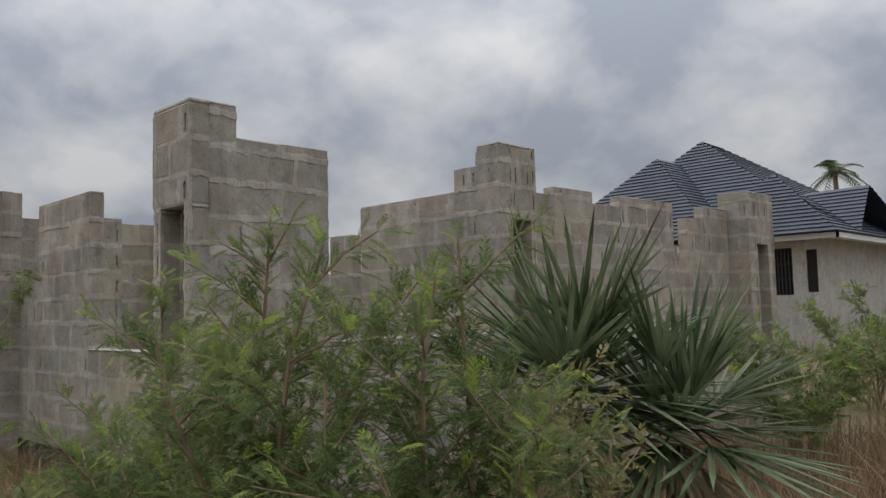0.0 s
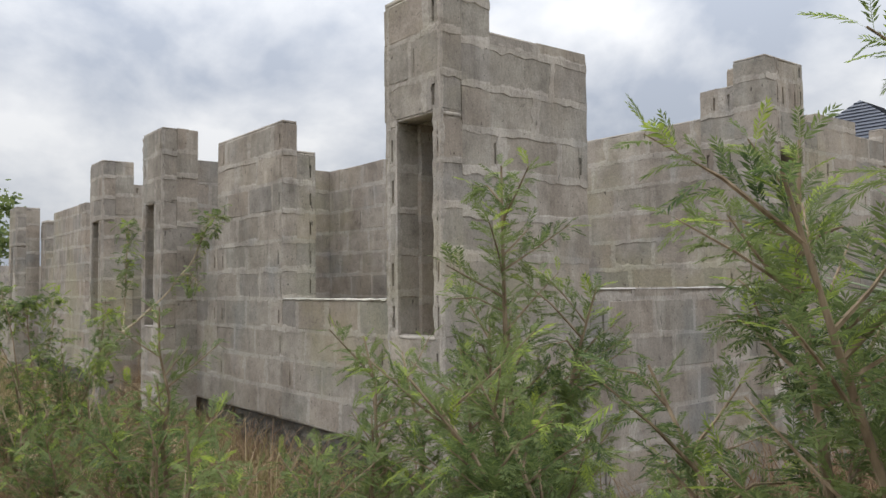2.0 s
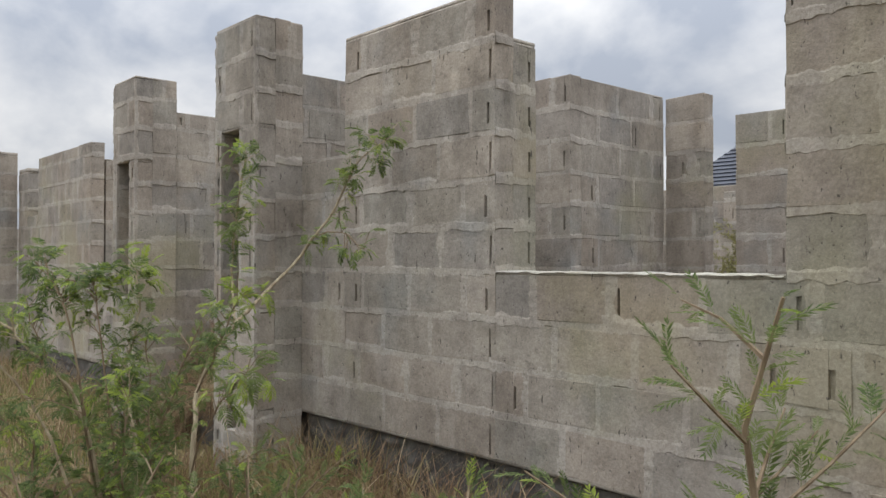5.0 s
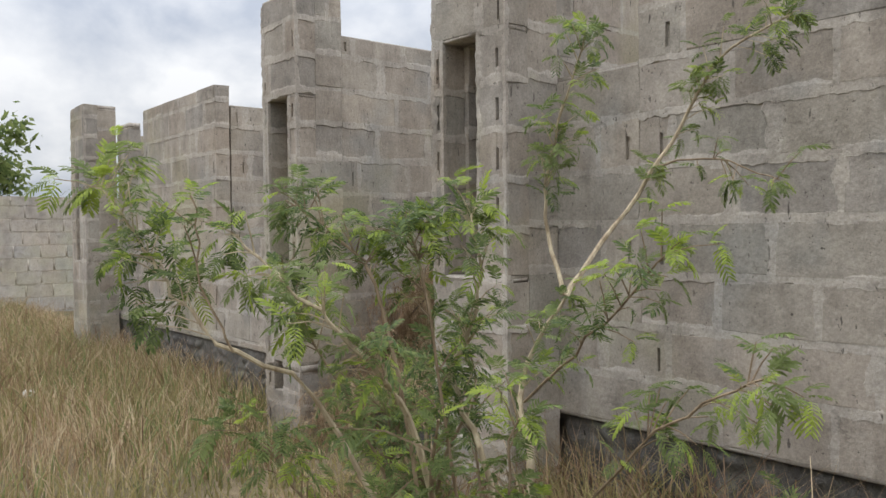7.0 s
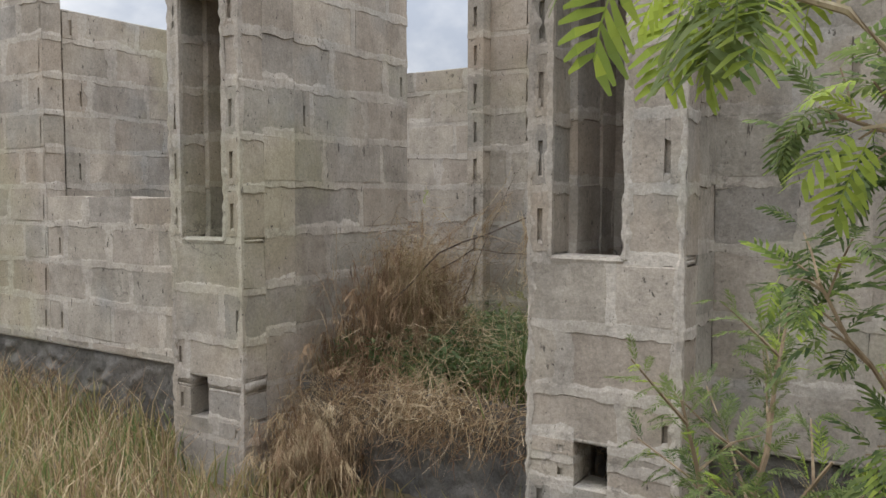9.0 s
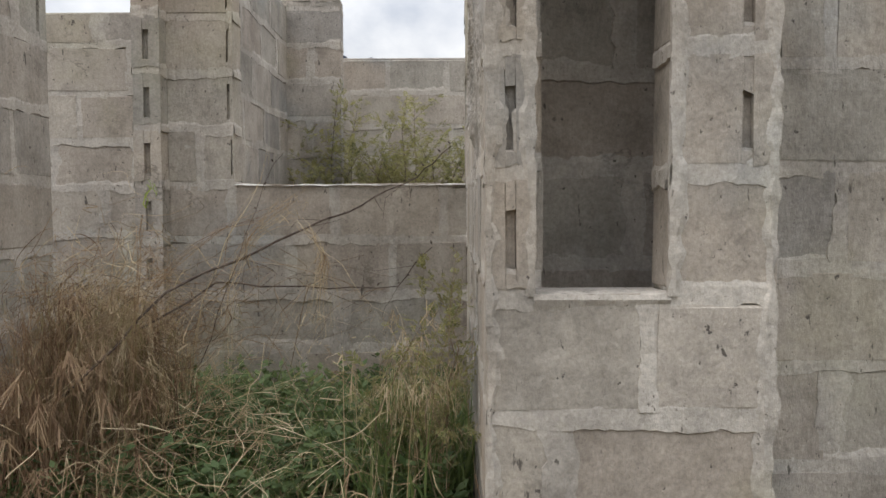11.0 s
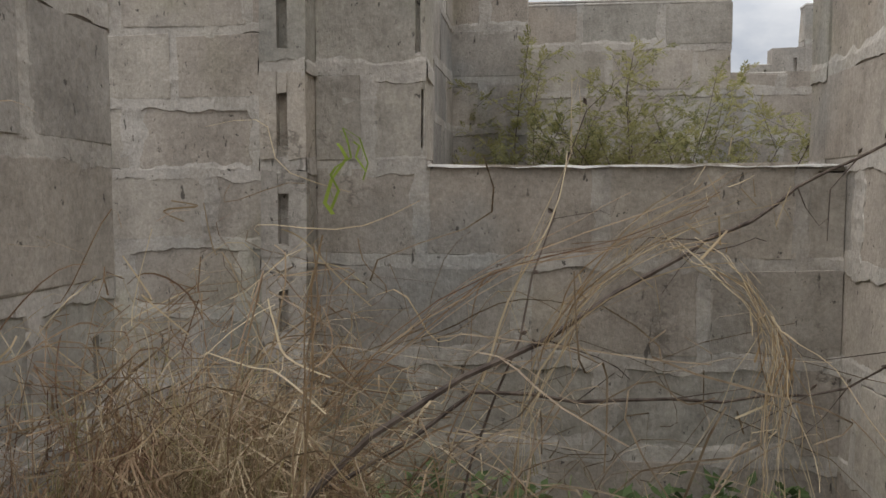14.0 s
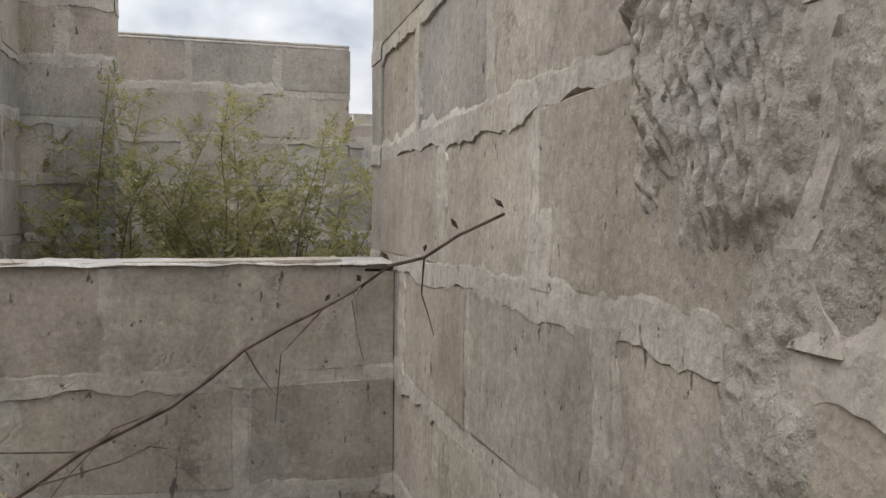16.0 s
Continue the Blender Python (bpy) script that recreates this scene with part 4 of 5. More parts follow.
def fan_palm(label, foot, heads, seed):
    rng = random.Random(seed)
    root = tagged(new("fan_palm"), label, "palm")
    root.location = foot
    for (hx, hy, hz, n, blade) in heads:
        bm = bmesh.new()
        tube(bm, [(hx * 0.5, hy * 0.5, 0), (hx * 0.8, hy * 0.8, hz * 0.5), (hx, hy, hz - 0.1)], 0.07, 0.06, 8)
        part("trunk", bm, BARK_DARK, root, "short shaggy dark trunk")
        for k in range(n):
            az, el = 2.4 * k + rng.uniform(-0.3, 0.3), radians(82 - 112 * (k / n) + rng.uniform(-14, 14))
            way = (math.cos(az) * math.cos(el), math.sin(az) * math.cos(el), math.sin(el))
            bm = bmesh.new()
            fan_leaf(bm, (hx, hy, hz), way, rng.uniform(0.06, 0.36), blade * rng.uniform(0.55, 0.95), 11, rng.uniform(70, 140), rng, 0.0105)
            part("leaf", bm, BLADE, root)
        for k in range(n // 3):
            az = 2.4 * k + 1.0
            el = radians(rng.uniform(-55, -5))
            way = (math.cos(az) * math.cos(el), math.sin(az) * math.cos(el), math.sin(el))
            bm = bmesh.new()
            fan_leaf(bm, (hx, hy, hz - 0.08), way, rng.uniform(0.1, 0.3), blade * 0.55, 9, 60, rng, 0.008)
            part("dead_leaf", bm, BLADE_DRY, root, "withered tan palm leaf")
    return root


fan_palm("wild fan palm with stiff dark green blades and withered lower leaves", (-4.35, 3.75, G), [(-0.29, -0.14, 1.22, 32, 0.96), (0.13, 0.12, 1.05, 24, 0.88)], 7)


# ---- grass ----
def blades(name, label, material, spots, seed, hmin, hmax, width=0.006, lean=0.5, height_of=None):
    """Thin bent blades at the given (x, y, z) feet."""
    rng = np.random.RandomState(seed)
    p = np.asarray(spots, float)
    n = len(p)
    h = rng.uniform(hmin, hmax, n) * (height_of if height_of is not None else 1.0)
    az = rng.uniform(0, 2 * np.pi, n)
    bend = rng.uniform(0.1, 1.0, n) * lean * h
    d = np.stack([np.cos(az), np.sin(az), 0 * az], 1)
    a2 = rng.uniform(0, 2 * np.pi, n)
    s = np.stack([np.cos(a2), np.sin(a2), 0 * az], 1) * (width * rng.uniform(0.6, 1.4, n))[:, None]
    zed = np.array((0, 0, 1.0))
    mid = p + d * (bend * 0.3)[:, None] + zed * (h * 0.55)[:, None]
    top = p + d * bend[:, None] + zed * (h * rng.uniform(0.85, 1.0, n))[:, None]
    v = np.stack([p - s, p + s, mid + s * 0.75, mid - s * 0.75, top], 1).reshape(-1, 3)
    i = np.arange(n)[:, None] * 5
    me = raw_mesh(name, v, i + np.array((0, 1, 2, 3)), material, i + np.array((3, 2, 4)))
    return tagged(new(name, me), label, "grass", kind="stuff")


def scatter(n, x0, x1, y0, y1, seed, clump=0.0, keep=None):
    rng = np.random.RandomState(seed)
    res = []
    while len(res) < n:
        x, y = rng.uniform(x0, x1), rng.uniform(y0, y1)
        if clump and noise.noise((x * 1.1, y * 1.1, seed)) < rng.uniform(-1, 1) * clump - 0.1:
            continue
        if keep and not keep(x, y):
            continue
        res.append((x, y, ground_z(x, y) - 0.02))
    return np.array(res)


def off_building(x, y):
    if -18.6 < x < -6.9 and y > 3.12:
        return False
    return not any(a - 0.02 < x < b + 0.02 and y > 2.78 for a, b in ((-18.48, -17.94), (-13.62, -13.14), (-11.74, -11.2), (-7.5, -7.0)))


def path_low(pts):
    """Shorter where one walks."""
    way = np.array(((-2.2, 0.3), (-5.0, 0.2), (-9.5, 0.2), (-11.0, 0.6), (-11.9, 1.4), (-12.2, 2.4), (-12.3, 3.1)))
    d = np.full(len(pts), 99.0)
    for a, b in zip(way, way[1:]):
        u = np.clip(((pts[:, :2] - a) @ (b - a)) / ((b - a) @ (b - a)), 0, 1)
        d = np.minimum(d, np.hypot(*(pts[:, :2] - a - u[:, None] * (b - a)).T))
    return np.clip(0.25 + d * 0.5, 0.25, 1.0)


g8 = scatter(16000, -24, -12.5, -3.0, 3.2, 18, 0.5, off_building)
blades("dry_grass", "reddish brown dry grass before the ruin", STRAW_DARK, g8, 18, 0.15, 0.5, 0.003, 1.1, path_low(g8))
g1 = scatter(24000, -24, -12.5, -3.5, 3.3, 1, 0.4, off_building)
blades("dry_grass", "tall dry tan grass before the ruin", STRAW, g1, 1, 0.12, 0.42, 0.0035, 0.8, path_low(g1))
g2 = scatter(36000, -24, -11.5, -3.5, 3.3, 2, 0.4, off_building)
blades("half_dry_grass", "half-dry olive and tan grass before the ruin", GRASS_MIX, g2, 2, 0.12, 0.36, 0.004, 0.95, path_low(g2))
g3 = scatter(26000, -12.5, -1.0, -1.5, 3.2, 3, 0.3, off_building)
blades("half_dry_grass", "half-dry grass along the foundation", GRASS_MIX, g3, 3, 0.2, 0.55, 0.004, 1.0, path_low(g3))
g4 = scatter(16000, -12.0, -3.0, 1.2, 3.15, 4, 0.5, off_building)
blades("dry_grass", "brown dry grass along the foundation", STRAW_DARK, g4, 4, 0.2, 0.62, 0.003, 1.1, path_low(g4))
g5 = scatter(16000, -6.5, 1.0, 3.0, 9.0, 5, 0.3, lambda x, y: off_building(x, y) and x > -6.7)
blades("dry_grass", "reddish brown dry grass beside the palm", STRAW_DARK, g5, 5, 0.3, 0.8, 0.0035, 0.9)
g6 = scatter(9000, -24, -12.5, -2.5, 3.0, 6, 0.6, off_building)
blades("green_grass", "patches of green grass in the dry field", GRASS_GREEN, g6, 6, 0.14, 0.38, 0.0045, 0.7, path_low(g6))
g7 = scatter(9000, -30, 8, 9.0, 30, 7, 0.3, lambda x, y: not (-18.8 < x < -6.5 and y < 11.6))
blades("half_dry_grass", "rough grass beyond the ruin", GRASS_MIX, g7, 7, 0.3, 0.9, 0.012, 0.6)

# porch: dry clump, green weeds, fallen straw
rp = np.random.RandomState(9)


def stalks(name, label, material, feet, seed, hmin, hmax, reach, width=0.003, heads=0.3, aim=None):
    """Arching dry stalks with drooping ends; some carry a feathery head."""
    rng = np.random.RandomState(seed)
    vs, qs = [], []
    for p in np.asarray(feet, float):
        h, r, az = rng.uniform(hmin, hmax), rng.uniform(0.2, 1.0) * reach, rng.uniform(0, 2 * np.pi)
        d = np.array((math.cos(az), math.sin(az), 0.0))
        if aim is not None:
            d = np.array((aim[0], aim[1], 0.0)) + d * 0.5
        droop = rng.uniform(0.0, 1.0)
        side = np.array((-d[1], d[0], rng.uniform(-0.5, 0.5))) * width * rng.uniform(0.6, 1.4)
        line = [p + d * r * s ** 1.4 + np.array((0, 0, h * (1.35 * s - (0.35 + 0.5 * droop) * s ** 3))) for s in np.linspace(0, 1, 8)]
        n = len(vs)
        for i, q in enumerate(line):
            w = 1.0 - 0.75 * i / 7
            vs.extend((q - side * w, q + side * w))
        qs.extend((n + 2 * i, n + 2 * i + 1, n + 2 * i + 3, n + 2 * i + 2) for i in range(7))
        if rng.rand() < heads:
            for k in range(14):
                t0 = line[5] + (line[7] - line[5]) * rng.rand()
                e = t0 + (line[7] - line[6]) * rng.uniform(0.3, 1.0) + rng.normal(0, 0.022, 3) + np.array((0, 0, -0.03))
                m = len(vs)
                vs.extend((t0 - side * 0.5, t0 + side * 0.5, e + side * 0.6, e - side * 0.6))
                qs.append((m, m + 1, m + 2, m + 3))
    return tagged(new(name, raw_mesh(name, vs, qs, material)), label, "grass", kind="stuff")


def feet(n, x, y, sx, sy, z, seed):
    r = np.random.RandomState(seed)
    return np.stack([r.normal(x, sx, n), r.normal(y, sy, n), np.full(n, z)], 1)


stalks("dry_grass_clump", "tall clump of dry brown grass in the porch", STRAW_DARK, feet(420, -12.90, 3.62, 0.09, 0.13, FLOOR - 0.02, 1), 21, 0.4, 0.78, 0.26, 0.0014, 0.3)
stalks("dry_grass_clump", "matted reddish-brown dry grass in the porch", STRAW_DARK, feet(850, -12.88, 3.56, 0.11, 0.14, FLOOR - 0.02, 2), 22, 0.2, 0.66, 0.26, 0.0017, 0.3)
stalks("dry_grass_clump", "dry brown grass hanging over the slab edge", STRAW_DARK, feet(360, -12.98, 3.28, 0.12, 0.04, FLOOR - 0.05, 3), 23, 0.08, 0.32, 0.36, 0.0014, 0.2)
stalks("dry_grass_clump", "reddish dry grass heaped before the slab", STRAW_DARK, feet(900, -12.96, 3.02, 0.12, 0.09, 0.06, 12), 31, 0.18, 0.50, 0.3, 0.0015, 0.2)
stalks("dry_grass_clump", "straw-coloured dry grass heaped before the slab", STRAW, feet(400, -12.98, 3.04, 0.12, 0.08, 0.06, 13), 32, 0.22, 0.55, 0.32, 0.0014, 0.3)


def strands(name, label, material, count, seed, centre, spread, length, width, slope, tops=None):
    """A tangle of thin crooked dry strands about a centre."""
    rng = np.random.RandomState(seed)
    vs, qs = [], []
    for _ in range(count):
        c = np.array(centre) + rng.normal(0, 1, 3) * np.array(spread)
        if c[2] < FLOOR + 0.02 and c[1] > 3.24:
            c[2] = FLOOR + rng.uniform(0.02, 0.2)
        d = np.array(slope) + rng.normal(0, 0.62, 3)
        d /= np.linalg.norm(d)
        ln = rng.uniform(*length)
        k1, k2 = rng.normal(0, 0.17, 3), rng.normal(0, 0.10, 3)
        side = np.cross(d, rng.normal(0, 1, 3))
        side *= width * rng.uniform(0.5, 1.5) / np.linalg.norm(side)
        n = len(vs)
        for i in range(9):
            u = i / 8 - 0.5
            p = c + d * ln * u + k1 * ln * (u * u) * 2 + k2 * ln * math.sin(7 * u) - np.array((0, 0, 0.3 * ln * u * u))
            w = 1.0 - 0.5 * abs(u)
            vs.extend((p - side * w, p + side * w))
        qs.extend((n + 2 * i, n + 2 * i + 1, n + 2 * i + 3, n + 2 * i + 2) for i in range(8))
    return tagged(new(name, raw_mesh(name, vs, qs, material)), label, "grass", kind="stuff")


def sheaf(name, label, material, line, count, seed, loose, width, heads=0):
    """Strands that run together along a bent line and fray at its end."""
    rng = np.random.RandomState(seed)
    line = np.array(line, float)
    m = len(line) - 1

    def at(u):
        u = min(max(u, 0.0), 0.9999) * m
        i = int(u)
        f = u - i
        p0, p1, p2, p3 = line[max(0, i - 1)], line[i], line[i + 1], line[min(m, i + 2)]
        return 0.5 * (2 * p1 + (p2 - p0) * f + (2 * p0 - 5 * p1 + 4 * p2 - p3) * f * f + (3 * p1 - p0 - 3 * p2 + p3) * f ** 3)

    vs, qs = [], []
    for c in range(count):
        u0, u1 = (0.0, 1.0) if c < 3 else sorted((rng.rand(), min(1.0, 0.35 + rng.rand())))
        off, fray = rng.normal(0, loose[0], 3), rng.normal(0, loose[1], 3)
        side = rng.normal(0, 1, 3)
        side *= width * rng.uniform(0.5, 1.4) / np.linalg.norm(side)
        n, steps = len(vs), 10
        for i in range(steps):
            u = u0 + (u1 - u0) * i / (steps - 1)
            p = at(u) + off + fray * u ** 3 + 0.006 * np.array((math.sin(17 * u + c), math.cos(13 * u + c), math.sin(11 * u + 2 * c)))
            w = 1.0 - 0.6 * i / steps
            vs.extend((p - side * w, p + side * w))
        qs.extend((n + 2 * i, n + 2 * i + 1, n + 2 * i + 3, n + 2 * i + 2) for i in range(steps - 1))
        for h in range(heads):
            o = p + rng.normal(0, 0.006, 3)
            e = o + rng.normal(0, 0.012, 3) + np.array((0, 0, -0.016))
            k = len(vs)
            vs.extend((o - side, o + side, e + side * 1.3, e - side * 1.3))
            qs.append((k, k + 1, k + 2, k + 3))
    return tagged(new(name, raw_mesh(name, vs, qs, material)), label, "grass", kind="stuff")


strands("dry_tangle", "dense tangle of thin brown dry stalks in the porch", STRAW_DARK, 1300, 51, (-12.80, 3.70, 0.92), (0.13, 0.10, 0.15), (0.06, 0.22), 0.0009, (0.45, 0.1, 0.35))
strands("dry_tangle", "pale straw strands tangled in the porch", STRAW, 720, 52, (-12.78, 3.68, 0.93), (0.15, 0.11, 0.16), (0.06, 0.22), 0.0009, (0.5, 0.0, 0.3))
strands("dry_tangle", "grey-brown bent twigs tangled in the porch", BARK, 190, 53, (-12.55, 3.68, 1.06), (0.22, 0.12, 0.11), (0.12, 0.36), 0.0010, (0.8, 0.1, 0.35))
strands("dry_tangle", "thin broken straw over the porch weeds", STRAW, 420, 54, (-12.45, 3.55, 0.72), (0.3, 0.2, 0.07), (0.08, 0.3), 0.0011, (0.5, 0.0, 0.1))
sheaf("straw_sheaf", "long reddish reed stem bent over with a frayed end", STRAW_DARK, [(-12.80, 3.6, 1.0), (-12.649, 3.62, 1.155), (-12.535, 3.62, 1.252), (-12.444, 3.62, 1.31), (-12.331, 3.60, 1.339), (-12.235, 3.58, 1.375)], 16, 61, (0.004, 0.02), 0.0012)
sheaf("straw_sheaf", "leaning sheaf of yellow-brown straw with a brushy tip", STRAW, [(-12.46, 3.64, 0.8), (-12.445, 3.62, 1.083), (-12.428, 3.62, 1.154), (-12.399, 3.62, 1.229), (-12.365, 3.61, 1.281), (-12.285, 3.58, 1.35), (-12.229, 3.55, 1.372)], 54, 62, (0.007, 0.03), 0.0008, 1)
sheaf("straw_sheaf", "pale bunch of straw hanging from a dead branch", STRAW, [(-12.256, 3.70, 1.322), (-12.198, 3.64, 1.282), (-12.174, 3.62, 1.223), (-12.172, 3.60, 1.152), (-12.180, 3.58, 1.04)], 80, 63, (0.006, 0.05), 0.0009, 1)
sheaf("straw_sheaf", "thin upright dry reed in the porch", STRAW, [(-12.56, 3.6, 0.85), (-12.52, 3.62, 1.083), (-12.467, 3.64, 1.235), (-12.421, 3.67, 1.34), (-12.385, 3.78, 1.45), (-12.373, 3.86, 1.54)], 5, 64, (0.001, 0.003), 0.0012)
stalks("dry_grass_clump", "upright yellow-brown dry grass in the porch", STRAW, feet(700, -12.82, 3.66, 0.08, 0.08, FLOOR - 0.02, 41), 41, 0.5, 0.76, 0.12, 0.0008, 0.5)
stalks("half_dry_grass", "upright olive half-dry grass in the porch", GRASS_MIX, feet(600, -12.84, 3.66, 0.09, 0.09, FLOOR - 0.02, 42), 42, 0.42, 0.72, 0.12, 0.0009, 0.3)
sheaf("reed", "dry reed stem with a yellow-green leaf tip", STRAW_DARK, [(-12.70, 3.5, 0.6), (-12.66, 3.47, 1.0), (-12.62, 3.44, 1.34)], 5, 65, (0.0015, 0.004), 0.0022)
sheaf("reed_leaf", "fresh yellow-green blade at a reed's tip", LEAF_YOUNG, [(-12.612, 3.438, 1.37), (-12.60, 3.43, 1.41), (-12.588, 3.42, 1.435), (-12.572, 3.42, 1.40)], 3, 66, (0.001, 0.001), 0.0018)
stalks("weed_stalk", "thin pale weed stalks with seed heads", STRAW, feet(90, -11.92, 3.5, 0.07, 0.18, FLOOR, 6), 26, 0.3, 0.66, 0.16, 0.0011, 0.9)
stalks("dry_stalk", "pale dry stalks arching over the grass", STRAW, feet(130, -8.2, 2.1, 1.05, 0.35, 0.1, 7), 27, 0.35, 0.75, 0.6, 0.003, 0.25)
stalks("dry_stalk", "pale dry stalks arching over the grass", STRAW_DARK, feet(200, -6.0, 2.2, 1.3, 0.4, 0.1, 8), 28, 0.35, 0.8, 0.6, 0.003, 0.2)
stalks("dry_twig", "thin dry twigs behind the window sill", STRAW_DARK, feet(40, -8.75, 3.75, 0.25, 0.12, FLOOR, 9), 29, 0.75, 1.05, 0.25, 0.003, 0.0)
c2 = np.stack([rp.uniform(-13.1, -11.76, 2600), rp.uniform(3.24, 4.6, 2600), np.full(2600, FLOOR - 0.02)], 1)
blades("green_grass", "lush green grass on the porch floor", GRASS_GREEN, c2, 12, 0.08, 0.26, 0.0035, 1.2)
c2b = np.stack([rp.normal(-11.93, 0.1, 500), rp.normal(3.62, 0.16, 500), np.full(500, FLOOR - 0.02)], 1)
blades("green_grass", "taller tuft of green grass beside the pier", GRASS_GREEN, c2b, 14, 0.2, 0.42, 0.004, 0.8)
c3 = np.stack([rp.uniform(-13.1, -11.8, 900), rp.uniform(3.34, 3.6, 900), np.full(900, FLOOR - 0.01)], 1)
blades("fallen_straw", "pale fallen straw over the slab edge", STRAW, c3, 13, 0.08, 0.16, 0.002, 1.6)
strands("fallen_straw", "dry straw hanging over the front of the slab", STRAW, 900, 55, (-12.4, 3.16, 0.50), (0.36, 0.05, 0.05), (0.10, 0.34), 0.0013, (0.1, -0.55, -0.5))
strands("fallen_straw", "brown straw hanging over the front of the slab", STRAW_DARK, 900, 56, (-12.5, 3.13, 0.46), (0.36, 0.05, 0.07), (0.10, 0.34), 0.0013, (0.1, -0.5, -0.6))


def weeds(name, label, count, x0, x1, y0, y1, z, seed, material, size):
    rng = np.random.RandomState(seed)
    vs, qs = [], []
    for i in range(count):
        x, y = rng.uniform(x0, x1), rng.uniform(y0, y1)
        hh = rng.uniform(0.03, 0.22)
        for k in range(7):
            az, el = rng.uniform(0, 6.28), rng.uniform(-0.2, 0.8)
            d = np.array((math.cos(az) * math.cos(el), math.sin(az) * math.cos(el), math.sin(el)))
            s = np.array((-d[1], d[0], 0)) * size * 0.28
            o = np.array((x, y, z + hh * rng.uniform(0.4, 1.0)))
            e = size * rng.uniform(0.6, 1.2)
            qs.append([len(vs) + j for j in range(4)])
            vs.extend((o, o + d * e * 0.5 - s, o + d * e, o + d * e * 0.5 + s))
    return tagged(new(name, raw_mesh(name, vs, qs, material)), label, "weeds", kind="stuff")


weeds("weeds", "low green weeds on the porch floor", 1500, -13.1, -11.78, 3.25, 4.62, FLOOR, 3, WEED, 0.05)


# ---- dead branches across the porch ----
def dead_branch(label, pts, r, seed, twigs=5, leaves=6):
    rng = random.Random(seed)
    root = tagged(new("dead_branch"), label, "branch", "dead branches in the porch")
    bm = bmesh.new()
    fine = []
    vp = [Vector(p) for p in pts]
    for a, b in zip(vp, vp[1:]):
        for j in range(4):
            fine.append(a.lerp(b, j / 4) + 0.006 * Vector((rng.uniform(-1, 1), rng.uniform(-1, 1), rng.uniform(-1, 1))))
    fine.append(vp[-1])
    tube(bm, fine, r, r * 0.35, 6)
    part("stem", bm, BARK_DARK, root)
    for k in range(leaves):
        p = fine[-1 - k] + Vector((0, 0, 0.006))
        d = Vector((rng.uniform(-1, 1), rng.uniform(-0.6, 0.6), rng.uniform(-0.4, 1))).normalized() * rng.uniform(0.010, 0.018)
        n = d.orthogonal().normalized() * 0.004
        bm = bmesh.new()
        v = [bm.verts.new(q) for q in (p, p + d * 0.5 - n, p + d, p + d * 0.5 + n, p + d * 0.5 + d.cross(n).normalized() * 0.004)]
        for f in ((0, 1, 4), (1, 2, 4), (2, 3, 4), (3, 0, 4)):
            bm.faces.new([v[i] for i in f])
        part("leaf", bm, BARK_DARK, root, "small curled dead leaf")
    for k in range(twigs):
        p = fine[int(len(fine) * (0.25 + 0.7 * (k + rng.random()) / twigs)) % len(fine)]
        d = Vector((rng.uniform(-1, 1), rng.uniform(-0.4, 0.4), rng.uniform(-0.7, 0.7))).normalized()
        ln = rng.uniform(0.06, 0.2)
        bm = bmesh.new()
        kink = Vector((rng.uniform(-1, 1), rng.uniform(-1, 1), rng.uniform(-1, 1))) * ln * 0.2
        tube(bm, [p, p + d * ln * 0.3 + kink * 0.5, p + d * ln * 0.6 + kink, p + d * ln * 0.85 + kink * 0.4 - Vector((0, 0, 0.02)), p + d * ln - Vector((0, 0, 0.05 * rng.random()))], r * 0.28, r * 0.12, 4)
        part("twig", bm, BARK_DARK, root)
    return root


dead_branch("long thin dead branch reaching across the porch", [(-12.85, 3.45, 0.85), (-12.60, 3.55, 1.13), (-12.237, 3.8, 1.309), (-12.093, 3.93, 1.368), (-11.917, 4.0, 1.463), (-11.80, 3.8, 1.55)], 0.0048, 1, 8)
dead_branch("long thin dead branch reaching across the porch", [(-12.8, 3.6, 0.95), (-12.5, 3.7, 1.14), (-12.25, 3.78, 1.12), (-11.98, 3.95, 1.10), (-11.86, 3.8, 1.24)], 0.0036, 2, 6)
dead_branch("thin upright dead twig in the porch", [(-12.55, 3.7, 0.9), (-12.45, 3.74, 1.2), (-12.36, 3.86, 1.5)], 0.0022, 3, 3)

